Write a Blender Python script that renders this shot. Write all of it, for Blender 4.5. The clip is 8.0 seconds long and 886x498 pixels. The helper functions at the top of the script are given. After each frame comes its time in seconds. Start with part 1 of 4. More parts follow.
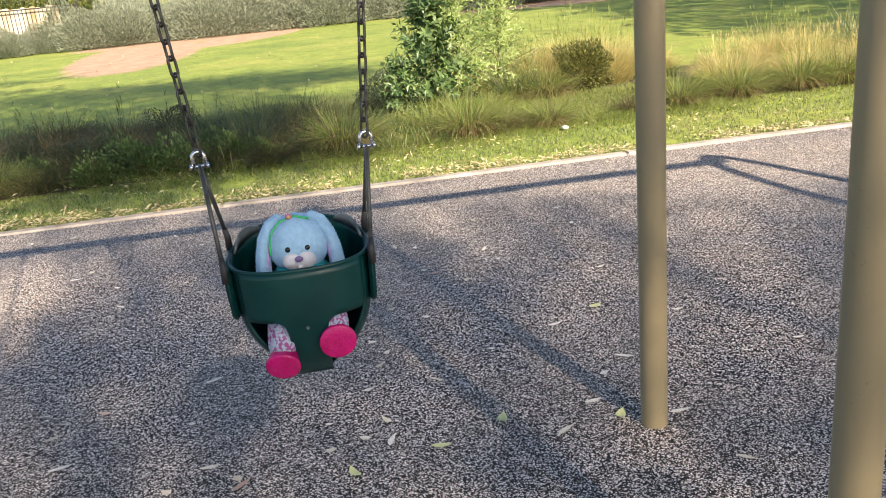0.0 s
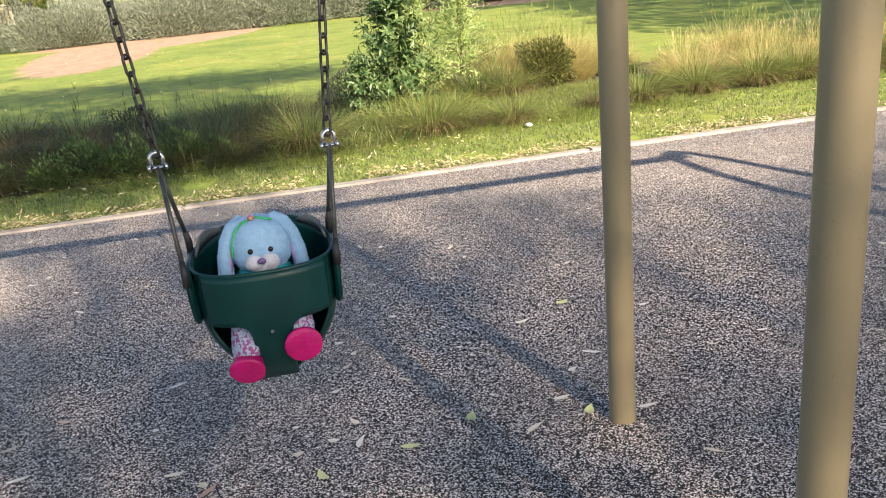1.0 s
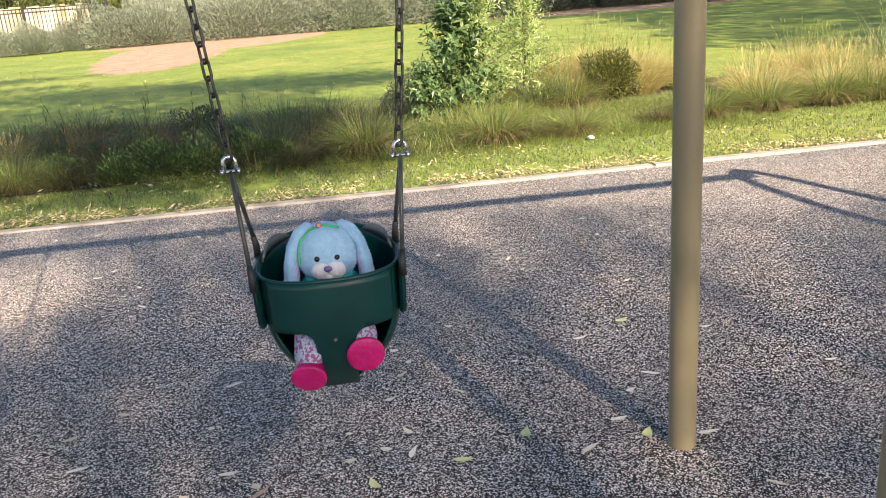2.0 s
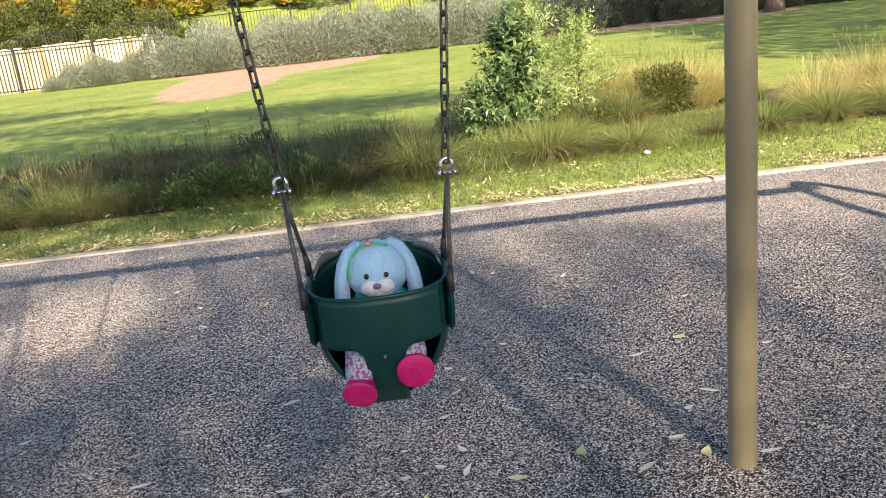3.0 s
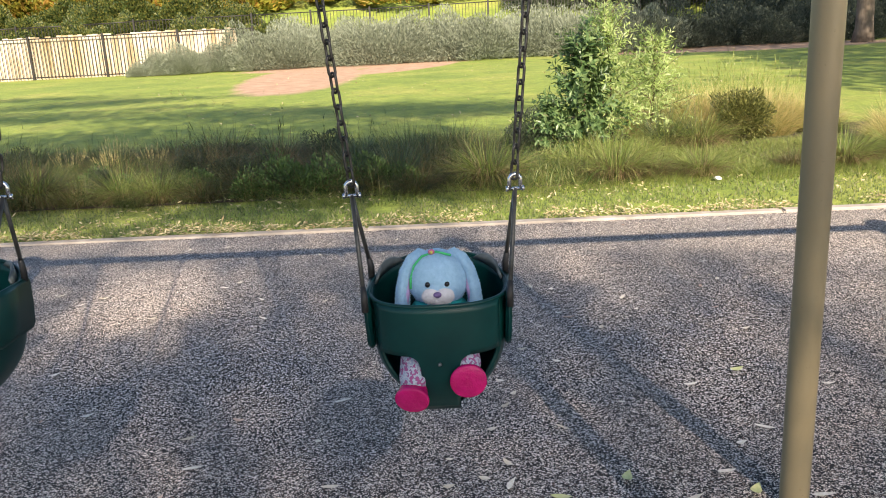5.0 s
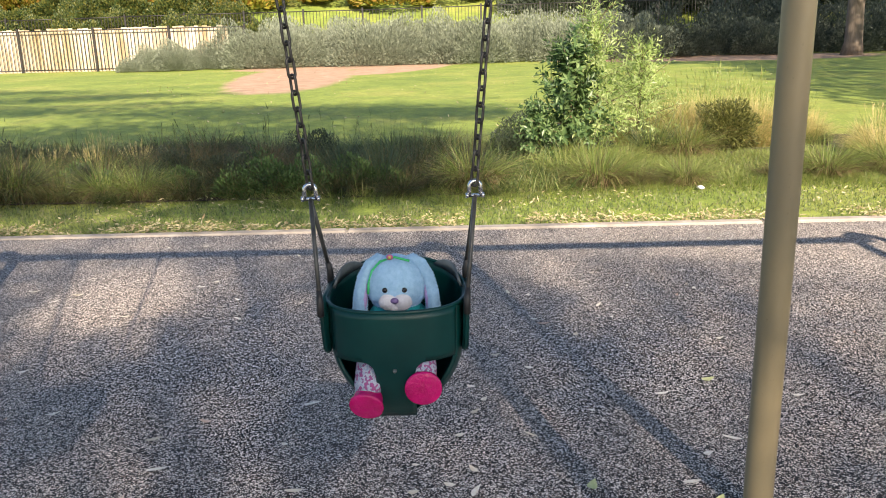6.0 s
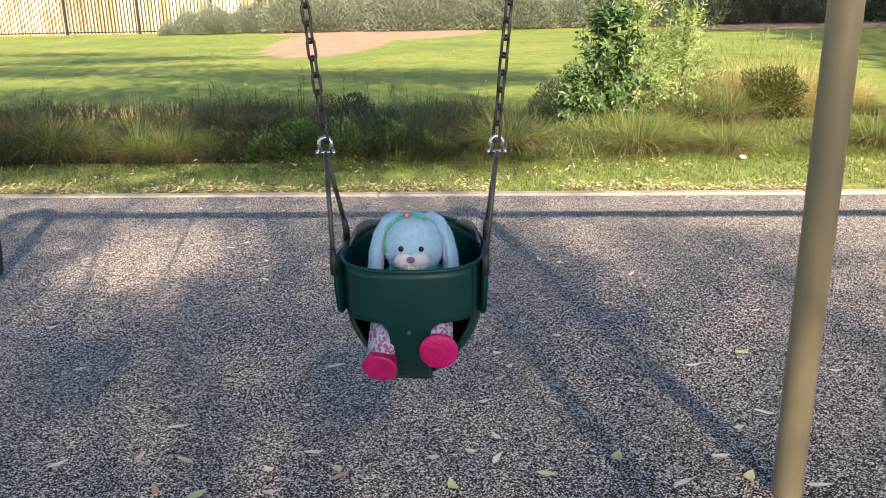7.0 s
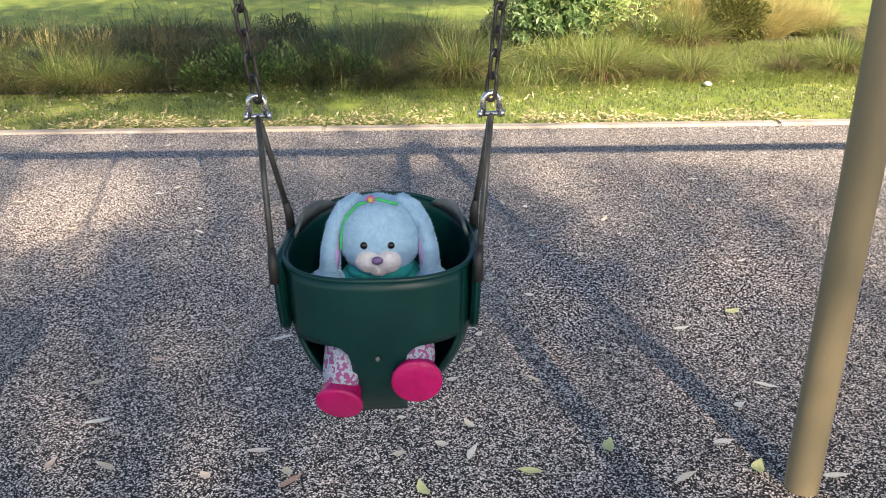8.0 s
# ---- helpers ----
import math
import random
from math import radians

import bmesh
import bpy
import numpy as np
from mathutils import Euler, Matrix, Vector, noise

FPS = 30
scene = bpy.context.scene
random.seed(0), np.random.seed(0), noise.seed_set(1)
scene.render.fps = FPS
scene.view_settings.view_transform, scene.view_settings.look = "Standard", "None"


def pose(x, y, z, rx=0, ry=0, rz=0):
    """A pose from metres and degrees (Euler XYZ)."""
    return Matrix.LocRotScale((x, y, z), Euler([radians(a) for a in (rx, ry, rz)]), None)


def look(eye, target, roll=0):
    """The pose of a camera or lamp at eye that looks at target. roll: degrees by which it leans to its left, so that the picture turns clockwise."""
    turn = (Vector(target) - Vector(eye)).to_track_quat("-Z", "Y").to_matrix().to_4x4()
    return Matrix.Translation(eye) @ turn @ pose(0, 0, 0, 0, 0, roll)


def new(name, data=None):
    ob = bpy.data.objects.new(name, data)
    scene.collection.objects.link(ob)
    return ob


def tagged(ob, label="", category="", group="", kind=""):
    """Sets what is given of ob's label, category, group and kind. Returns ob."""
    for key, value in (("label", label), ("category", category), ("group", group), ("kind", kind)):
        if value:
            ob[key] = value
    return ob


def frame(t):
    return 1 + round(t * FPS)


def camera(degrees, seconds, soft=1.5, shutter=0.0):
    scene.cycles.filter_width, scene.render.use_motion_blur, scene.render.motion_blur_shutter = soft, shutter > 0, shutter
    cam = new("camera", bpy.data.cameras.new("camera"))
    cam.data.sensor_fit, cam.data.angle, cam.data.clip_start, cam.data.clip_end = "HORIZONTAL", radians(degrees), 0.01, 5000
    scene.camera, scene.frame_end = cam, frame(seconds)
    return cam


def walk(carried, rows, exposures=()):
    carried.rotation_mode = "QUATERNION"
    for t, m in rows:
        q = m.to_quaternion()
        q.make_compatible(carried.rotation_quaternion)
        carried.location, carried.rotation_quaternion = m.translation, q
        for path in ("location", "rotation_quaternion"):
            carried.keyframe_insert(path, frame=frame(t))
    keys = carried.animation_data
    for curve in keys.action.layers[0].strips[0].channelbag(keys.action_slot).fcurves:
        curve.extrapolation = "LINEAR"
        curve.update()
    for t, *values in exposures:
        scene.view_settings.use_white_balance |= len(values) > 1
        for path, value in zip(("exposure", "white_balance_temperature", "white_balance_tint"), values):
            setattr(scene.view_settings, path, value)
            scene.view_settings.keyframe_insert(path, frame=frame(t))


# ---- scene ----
cam = camera(56.6, 8.0, soft=1.0)
PATH = [
    (0, (0.022, 0.024, 1.399), (0.286, 1.905, 0.772), -5.5),
    (0.5, (0.023, 0.035, 1.39), (0.33, 1.905, 0.749), -6.0),
    (1, (0.024, 0.044, 1.394), (0.369, 1.908, 0.756), -5.6),
    (1.5, (0.014, 0.067, 1.395), (0.378, 1.933, 0.775), -3.6),
    (2, (0.001, 0.072, 1.403), (0.223, 1.964, 0.792), -4.3),
    (2.2, (0.022, 0.065, 1.397), (0.169, 1.969, 0.803), -5.3),
    (3.3, (0.019, 0.057, 1.402), (0.105, 1.977, 0.85), -6.3),
    (3.5, (0.03, 0.053, 1.409), (0.121, 1.973, 0.854), -6.5),
    (4, (0.029, 0.041, 1.402), (0.132, 1.961, 0.852), -5.8),
    (4.5, (0.016, 0.029, 1.414), (0.041, 1.954, 0.871), -4.9),
    (5, (0.013, 0.043, 1.414), (-0.041, 1.972, 0.888), -2.9),
    (5.2, (0.026, 0.05, 1.417), (0.006, 1.983, 0.902), -2.1),
    (6.3, (0.101, 0.065, 1.412), (0.054, 1.995, 0.889), -0.9),
    (6.5, (0.117, 0.078, 1.401), (0.039, 2.006, 0.875), -0.8),
    (7, (0.109, 0.117, 1.378), (-0.009, 2.024, 0.785), -1.1),
    (7.5, (0.079, 0.3, 1.37), (-0.003, 2.166, 0.654), -0.6),
    (8, (0.041, 0.529, 1.362), (0.053, 2.374, 0.59), -0.6),
]
walk(cam, [(t, look(eye, target, roll)) for t, eye, target, roll in PATH], exposures=[
    (0, 1.43, 6850, 14), (2.2, 1.44, 6850, 14), (3.5, 1.37, 6800, 13), (5.0, 1.29, 6750, 13), (6.5, 1.34, 6800, 13), (7.5, 1.43, 6900, 14), (8.0, 1.53, 6950, 14)])

# ---- light ----
SUN_WAY = Vector((-0.44, 1.51, -1.0))          # the way the sunlight travels
world = bpy.data.worlds.new("sky")
scene.world = world
world.use_nodes = True
_sky = world.node_tree.nodes.new("ShaderNodeTexSky")
_sky.sky_type = "NISHITA"
_sky.sun_disc = False
_sky.ozone_density = 2.2
_sky.sun_elevation = radians(32)
_sky.sun_rotation = radians(164)
_bg = world.node_tree.nodes["Background"]
_bg.inputs["Strength"].default_value = 0.09
world.node_tree.links.new(_sky.outputs["Color"], _bg.inputs["Color"])
_lamp = bpy.data.lights.new("sun", "SUN")
_lamp.energy = 4.8
_lamp.angle = radians(0.53)
_lamp.color = (1.0, 0.885, 0.72)
sun = new("sun", _lamp)
sun.matrix_world = look((4, -14, 12), Vector((4, -14, 12)) + SUN_WAY)


# ---- materials ----
class Mat:
    """A small builder of node materials."""

    def __init__(self, name, rough=0.6, metal=0.0):
        self.mat = bpy.data.materials.new(name)
        self.mat.use_nodes = True
        self.tree = self.mat.node_tree
        self.bsdf = self.tree.nodes["Principled BSDF"]
        self.bsdf.inputs["Roughness"].default_value = rough
        self.bsdf.inputs["Metallic"].default_value = metal
        self.coord = self.node("ShaderNodeTexCoord")

    def node(self, kind, **values):
        n = self.tree.nodes.new(kind)
        for key, value in values.items():
            n.inputs[key.replace("_", " ")].default_value = value
        return n

    def link(self, a, b):
        self.tree.links.new(a, b)

    def noise(self, scale, detail=3.0, rough=0.6, stretch=None):
        n = self.node("ShaderNodeTexNoise", Scale=scale, Detail=detail, Roughness=rough)
        source = self.coord.outputs["Object"]
        if stretch:
            m = self.node("ShaderNodeMapping", Scale=stretch)
            self.link(source, m.inputs["Vector"])
            source = m.outputs["Vector"]
        self.link(source, n.inputs["Vector"])
        return n.outputs["Fac"]

    def ramp(self, fac, *stops, constant=False):
        r = self.node("ShaderNodeValToRGB")
        ramp = r.color_ramp
        if constant:
            ramp.interpolation = "CONSTANT"
        while len(ramp.elements) < len(stops):
            ramp.elements.new(0.5)
        for e, (p, c) in zip(ramp.elements, stops):
            e.position, e.color = p, (*c, 1)
        self.link(fac, r.inputs["Fac"])
        return r.outputs["Color"]

    def mix(self, a, b, fac, how="MIX"):
        m = self.node("ShaderNodeMix")
        m.data_type, m.blend_type = "RGBA", how
        for slot, v in ((0, fac), (6, a), (7, b)):
            if isinstance(v, (int, float)):
                m.inputs[slot].default_value = v
            elif isinstance(v, tuple):
                m.inputs[slot].default_value = (*v, 1)
            else:
                self.link(v, m.inputs[slot])
        return m.outputs[2]

    def color(self, c):
        if isinstance(c, tuple):
            self.bsdf.inputs["Base Color"].default_value = (*c, 1)
        else:
            self.link(c, self.bsdf.inputs["Base Color"])
        return self

    def bump(self, fac, strength=0.3, distance=0.005):
        b = self.node("ShaderNodeBump", Strength=strength, Distance=distance)
        self.link(fac, b.inputs["Height"])
        self.link(b.outputs["Normal"], self.bsdf.inputs["Normal"])
        return self

    def island(self):
        return self.node("ShaderNodeNewGeometry").outputs["Random Per Island"]

    def rand(self):
        return self.node("ShaderNodeObjectInfo").outputs["Random"]

    def leafy(self, amount=0.35):
        """Thin leaves let light through."""
        t = self.node("ShaderNodeBsdfTranslucent")
        src = self.bsdf.inputs["Base Color"].links
        if src:
            self.link(src[0].from_socket, t.inputs["Color"])
        else:
            t.inputs["Color"].default_value = self.bsdf.inputs["Base Color"].default_value
        m = self.node("ShaderNodeMixShader", Fac=amount)
        self.link(self.bsdf.outputs["BSDF"], m.inputs[1])
        self.link(t.outputs["BSDF"], m.inputs[2])
        self.link(m.outputs["Shader"], self.tree.nodes["Material Output"].inputs["Surface"])
        return self


def mat_rubber():
    m = Mat("rubber_granules", 0.75)
    v = m.node("ShaderNodeTexVoronoi", Scale=250.0)
    m.link(m.coord.outputs["Object"], v.inputs["Vector"])
    sep = m.node("ShaderNodeSeparateColor")
    m.link(v.outputs["Color"], sep.inputs["Color"])
    grain = m.ramp(sep.outputs["Red"], (0.0, (0.0025, 0.0025, 0.003)), (0.5, (0.010, 0.010, 0.012)), (0.55, (0.16, 0.112, 0.092)),
                   (0.62, (0.33, 0.294, 0.262)), (0.73, (0.62, 0.582, 0.545)), (0.84, (0.90, 0.866, 0.825)), constant=True)
    big = m.ramp(m.noise(0.9, 4), (0.3, (0.85, 0.84, 0.86)), (0.7, (1.16, 1.06, 0.98)))
    dust = m.ramp(m.noise(7.0, 5), (0.35, (0.85, 0.85, 0.86)), (0.7, (1.1, 1.08, 1.05)))
    m.color(m.mix(m.mix(grain, big, 1.0, "MULTIPLY"), dust, 1.0, "MULTIPLY"))
    m.bump(v.outputs["Distance"], 0.8, 0.003)
    return m.mat


def mat_lawn():
    m = Mat("lawn", 0.85)
    patch = m.ramp(m.noise(0.35, 6, 0.68), (0.3, (0.155, 0.215, 0.036)), (0.5, (0.235, 0.285, 0.052)), (0.72, (0.35, 0.335, 0.09)))
    fine = m.ramp(m.noise(9.0, 6, 0.75), (0.25, (0.62, 0.66, 0.55)), (0.75, (1.3, 1.27, 1.22)))
    blade = m.ramp(m.noise(60.0, 3, 0.7, (1, 0.35, 1)), (0.3, (0.65, 0.7, 0.62)), (0.7, (1.28, 1.28, 1.18)))
    tuft = m.ramp(m.noise(1.7, 6, 0.78), (0.3, (0.72, 0.76, 0.7)), (0.7, (1.22, 1.2, 1.2)))
    grass = m.mix(m.mix(m.mix(patch, fine, 1.0, "MULTIPLY"), blade, 1.0, "MULTIPLY"), tuft, 1.0, "MULTIPLY")
    # worn bare soil before the grey shrubs, and dry mulch under the far shrubs
    worn = None
    for x, y, rx, ry, turn in ((-5.0, 27.5, 2.2, 9.0, 4), (-4.0, 33.8, 5.4, 3.2, 12), (-1.9, 31.0, 1.7, 4.6, -22), (10.5, 34.0, 8.0, 3.4, -4)):
        g = m.node("ShaderNodeMapping")
        g.vector_type = "TEXTURE"
        g.inputs["Location"].default_value = (x, y, 0)
        g.inputs["Rotation"].default_value = (0, 0, radians(turn))
        g.inputs["Scale"].default_value = (rx, ry, 40)
        m.link(m.coord.outputs["Object"], g.inputs["Vector"])
        t = m.node("ShaderNodeTexGradient")
        t.gradient_type = "SPHERICAL"
        m.link(g.outputs["Vector"], t.inputs["Vector"])
        worn = t.outputs["Fac"] if worn is None else m.mix(worn, t.outputs["Fac"], 1.0, "LIGHTEN")
    ragged = m.mix(worn, m.noise(1.3, 6, 0.7), 0.22)
    edge = m.ramp(ragged, (0.19, (0, 0, 0)), (0.29, (1, 1, 1)))
    soil = m.ramp(m.noise(2.2, 6, 0.7), (0.3, (0.33, 0.20, 0.12)), (0.7, (0.52, 0.35, 0.235)))
    m.color(m.mix(grass, soil, edge))
    m.bump(m.noise(60.0, 4, 0.8), 0.35, 0.02)
    return m.mat


def mat_simple(name, dark, light, rough=0.7, scale=12.0, bump=0.3, metal=0.0, distance=0.004, stretch=None, detail=5):
    m = Mat(name, rough, metal)
    n = m.noise(scale, detail, 0.65, stretch)
    m.color(m.ramp(n, (0.3, dark), (0.7, light)))
    if bump:
        m.bump(m.noise(scale * 4, 4, 0.7, stretch), bump, distance)
    return m.mat


def mat_leaf(name, *tones, through_it=0.35, rough=0.5):
    m = Mat(name, rough)
    n = len(tones)
    m.color(m.ramp(m.island(), *[(i / max(n - 1, 1), c) for i, c in enumerate(tones)]))
    m.leafy(through_it)
    return m.mat


RUBBER = mat_rubber()
LAWN = mat_lawn()
KERB = mat_simple("kerb_concrete", (0.27, 0.235, 0.20), (0.46, 0.41, 0.36), 0.9, 6.0, 0.5)
MULCH = mat_simple("planting_soil", (0.035, 0.026, 0.018), (0.10, 0.075, 0.05), 0.95, 14.0, 0.9, distance=0.03)
GRASS_BLADE = mat_leaf("mown_grass_blades", (0.085, 0.13, 0.042), (0.145, 0.19, 0.064), (0.215, 0.24, 0.095), (0.32, 0.295, 0.15))
CLUMP_GREEN = mat_leaf("sedge_green", (0.045, 0.08, 0.02), (0.09, 0.14, 0.034), (0.19, 0.23, 0.07), (0.27, 0.25, 0.11))
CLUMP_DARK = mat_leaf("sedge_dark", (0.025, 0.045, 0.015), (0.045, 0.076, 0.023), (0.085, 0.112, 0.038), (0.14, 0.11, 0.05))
CLUMP_BROWN = mat_leaf("sedge_brown", (0.075, 0.052, 0.024), (0.135, 0.10, 0.045), (0.22, 0.165, 0.075), (0.10, 0.12, 0.036))
CLUMP_OLIVE = mat_leaf("sedge_olive", (0.08, 0.14, 0.028), (0.16, 0.225, 0.045), (0.27, 0.33, 0.08), (0.34, 0.33, 0.13))
THATCH = mat_leaf("dead_sedge", (0.12, 0.075, 0.04), (0.24, 0.16, 0.085), (0.36, 0.25, 0.14), through_it=0.15)
CLUMP_STRAW = mat_leaf("straw_grass", (0.46, 0.42, 0.13), (0.62, 0.53, 0.21), (0.68, 0.56, 0.26), (0.70, 0.52, 0.28))
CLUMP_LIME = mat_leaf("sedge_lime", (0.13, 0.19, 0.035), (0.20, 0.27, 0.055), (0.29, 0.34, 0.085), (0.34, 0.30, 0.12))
CLUMP_BLUE = mat_leaf("rush_blue_green", (0.05, 0.09, 0.05), (0.09, 0.14, 0.08), (0.13, 0.17, 0.09))
LEAF_GLOSS = mat_leaf("glossy_green_leaf", (0.05, 0.10, 0.034), (0.12, 0.20, 0.07), (0.26, 0.36, 0.14), rough=0.35, through_it=0.35)
LEAF_WILLOW = mat_leaf("light_green_leaf", (0.31, 0.43, 0.12), (0.45, 0.56, 0.20), (0.58, 0.65, 0.31), rough=0.4, through_it=0.5)
LEAF_FORB = mat_leaf("weed_leaf", (0.04, 0.085, 0.022), (0.08, 0.14, 0.04), (0.13, 0.20, 0.06))
LEAF_BOX = mat_leaf("olive_bush_leaf", (0.05, 0.06, 0.016), (0.13, 0.14, 0.036), (0.27, 0.265, 0.08))
LEAF_GREY = mat_leaf("grey_green_leaf", (0.13, 0.15, 0.098), (0.215, 0.245, 0.17), (0.32, 0.35, 0.255), through_it=0.2)
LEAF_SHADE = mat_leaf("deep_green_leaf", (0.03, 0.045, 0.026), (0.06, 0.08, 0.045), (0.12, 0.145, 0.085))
# tones darkened below the leaf's own, putting tree shade into the colour
LEAF_FAR = mat_leaf("shade_toned_leaf", (0.045, 0.06, 0.045), (0.085, 0.105, 0.075), (0.16, 0.185, 0.135))
LEAF_IVY = mat_leaf("ivy_leaf", (0.025, 0.05, 0.012), (0.055, 0.085, 0.02), (0.11, 0.13, 0.028), (0.20, 0.19, 0.04))
LEAF_GOLD = mat_leaf("golden_leaf", (0.16, 0.19, 0.03), (0.28, 0.27, 0.04), (0.38, 0.30, 0.05), (0.40, 0.21, 0.05))
LEAF_TREE = mat_leaf("tree_leaf", (0.04, 0.075, 0.02), (0.08, 0.12, 0.03))
BARK = mat_simple("bark", (0.10, 0.075, 0.055), (0.23, 0.18, 0.135), 0.9, 9.0, 0.8, distance=0.02, stretch=(1, 1, 0.25))
TWIG = mat_simple("twig", (0.09, 0.06, 0.035), (0.17, 0.12, 0.07), 0.8, 20.0, 0.3)
IRON = mat_simple("black_iron", (0.012, 0.011, 0.011), (0.035, 0.03, 0.027), 0.5, 8.0, 0.2)


def mat_post():
    m = Mat("tan_powder_coat", 0.42)
    stain = m.ramp(m.noise(5.0, 6, 0.7, (1, 1, 0.35)), (0.3, (0.235, 0.186, 0.106)), (0.62, (0.27, 0.216, 0.125)), (0.8, (0.30, 0.24, 0.147)))
    fleck = m.ramp(m.noise(70.0, 2), (0.24, (0.86, 0.85, 0.82)), (0.32, (1.0, 1.0, 1.0)))
    m.color(m.mix(stain, fleck, 1.0, "MULTIPLY"))
    m.bump(m.noise(220.0, 2), 0.12, 0.001)
    return m.mat


def mat_seat():
    m = Mat("green_rubber", 0.36)
    m.bsdf.inputs["Specular IOR Level"].default_value = 0.32
    base = m.ramp(m.noise(9.0, 5), (0.3, (0.0003, 0.025, 0.0255)), (0.7, (0.0009, 0.040, 0.038)))
    scuff = m.ramp(m.noise(38.0, 6, 0.8, (1, 1, 0.4)), (0.62, (0.0, 0.0, 0.0)), (0.88, (0.010, 0.028, 0.026)))
    m.color(m.mix(base, scuff, 1.0, "ADD"))
    m.bump(m.noise(160.0, 3), 0.15, 0.001)
    return m.mat


def mat_boards():
    m = Mat("weathered_boards", 0.85)
    tone = m.ramp(m.island(), (0.0, (0.48, 0.39, 0.27)), (0.25, (0.56, 0.48, 0.36)), (0.6, (0.66, 0.57, 0.45)), (1.0, (0.74, 0.66, 0.56)))
    streak = m.ramp(m.noise(1.6, 6, 0.75, (1, 1, 0.25)), (0.36, (0.60, 0.50, 0.35)), (0.6, (1.0, 1.0, 1.0)))
    m.color(m.mix(tone, streak, 1.0, "MULTIPLY"))
    m.bump(m.noise(6.0, 5, 0.7, (1, 1, 0.15)), 0.5, 0.02)
    return m.mat


POST = mat_post()
SEAT = mat_seat()
BOARDS = mat_boards()
CHAIN = mat_simple("chain_steel", (0.025, 0.023, 0.022), (0.10, 0.095, 0.09), 0.42, 60.0, 0.3, metal=0.75, distance=0.001)
CHROME = mat_simple("galvanised_steel", (0.55, 0.55, 0.56), (0.75, 0.75, 0.76), 0.25, 80.0, 0.15, metal=1.0, distance=0.0005)
ROD = mat_simple("coated_rod", (0.035, 0.035, 0.034), (0.085, 0.085, 0.08), 0.36, 40.0, 0.15, metal=0.3, distance=0.001)
BLACK_RUBBER = mat_simple("black_rubber", (0.01, 0.01, 0.01), (0.025, 0.025, 0.027), 0.55, 40.0, 0.2, distance=0.001)
GREY_FLAP = mat_simple("grey_worn_rubber", (0.06, 0.075, 0.075), (0.15, 0.17, 0.17), 0.5, 30.0, 0.2, distance=0.001)
PLUSH = mat_simple("blue_plush", (0.31, 0.54, 0.75), (0.45, 0.69, 0.90), 0.95, 90.0, 0.9, distance=0.003, detail=6)
PLUSH_WHITE = mat_simple("white_plush", (0.66, 0.64, 0.67), (0.82, 0.80, 0.83), 0.95, 110.0, 0.9, distance=0.002)
PLUSH_LILAC = mat_simple("lilac_lining", (0.42, 0.28, 0.58), (0.58, 0.42, 0.72), 0.9, 60.0, 0.5, distance=0.002)
SHIRT = mat_simple("teal_cloth", (0.0, 0.27, 0.30), (0.01, 0.36, 0.38), 0.85, 50.0, 0.5, distance=0.002)
PRINT_PINK = mat_simple("pink_print", (0.55, 0.10, 0.24), (0.66, 0.16, 0.32), 0.7, 50.0, 0.2, distance=0.001)
PRINT_BROWN = mat_simple("brown_print", (0.13, 0.05, 0.04), (0.19, 0.08, 0.06), 0.7, 50.0, 0.2, distance=0.001)
PRINT_YELLOW = mat_simple("yellow_print", (0.6, 0.48, 0.08), (0.7, 0.56, 0.12), 0.7, 50.0, 0.2, distance=0.001)
NOSE = mat_simple("purple_satin", (0.14, 0.09, 0.22), (0.2, 0.13, 0.3), 0.35, 80.0, 0.1, distance=0.001)
EYE_BLACK = mat_simple("glossy_black", (0.004, 0.004, 0.005), (0.01, 0.01, 0.012), 0.08, 30.0, 0.0)
SHOE = mat_simple("magenta_vinyl", (0.42, 0.003, 0.10), (0.60, 0.006, 0.17), 0.22, 30.0, 0.6, distance=0.004)
BAND_GREEN = mat_simple("green_ribbon", (0.02, 0.42, 0.12), (0.05, 0.58, 0.2), 0.6, 60.0, 0.2, distance=0.001)


def mat_pants():
    m = Mat("printed_cotton", 0.85)
    n = m.noise(150.0, 3, 0.55)
    m.color(m.ramp(n, (0.36, (0.26, 0.32, 0.46)), (0.44, (0.38, 0.41, 0.50)), (0.51, (0.46, 0.48, 0.56)), (0.535, (0.13, 0.10, 0.22)), (0.6, (0.34, 0.07, 0.22))))
    m.bump(m.noise(180.0, 3), 0.4, 0.001)
    return m.mat


PANTS = mat_pants()


def mat_fallen():
    m = Mat("dry_leaf", 0.7)
    tone = m.ramp(m.rand(), (0.0, (0.62, 0.55, 0.42)), (0.25, (0.80, 0.75, 0.64)), (0.7, (0.88, 0.85, 0.78)), (0.86, (0.82, 0.80, 0.72)), (0.94, (0.55, 0.36, 0.28)))
    spot = m.ramp(m.noise(90.0, 4), (0.35, (0.84, 0.79, 0.7)), (0.6, (1.0, 1.0, 1.0)))
    m.color(m.mix(tone, spot, 1.0, "MULTIPLY")).leafy(0.2)
    return m.mat


DRY_LEAF = mat_fallen()
YELLOW_LEAF = mat_simple("yellow_green_leaf", (0.50, 0.54, 0.20), (0.72, 0.70, 0.36), 0.6, 60.0, 0.3, distance=0.002)
LITTER = mat_leaf("leaf_litter", (0.30, 0.22, 0.11), (0.46, 0.38, 0.20), (0.56, 0.48, 0.30), (0.38, 0.33, 0.16), through_it=0.15, rough=0.7)


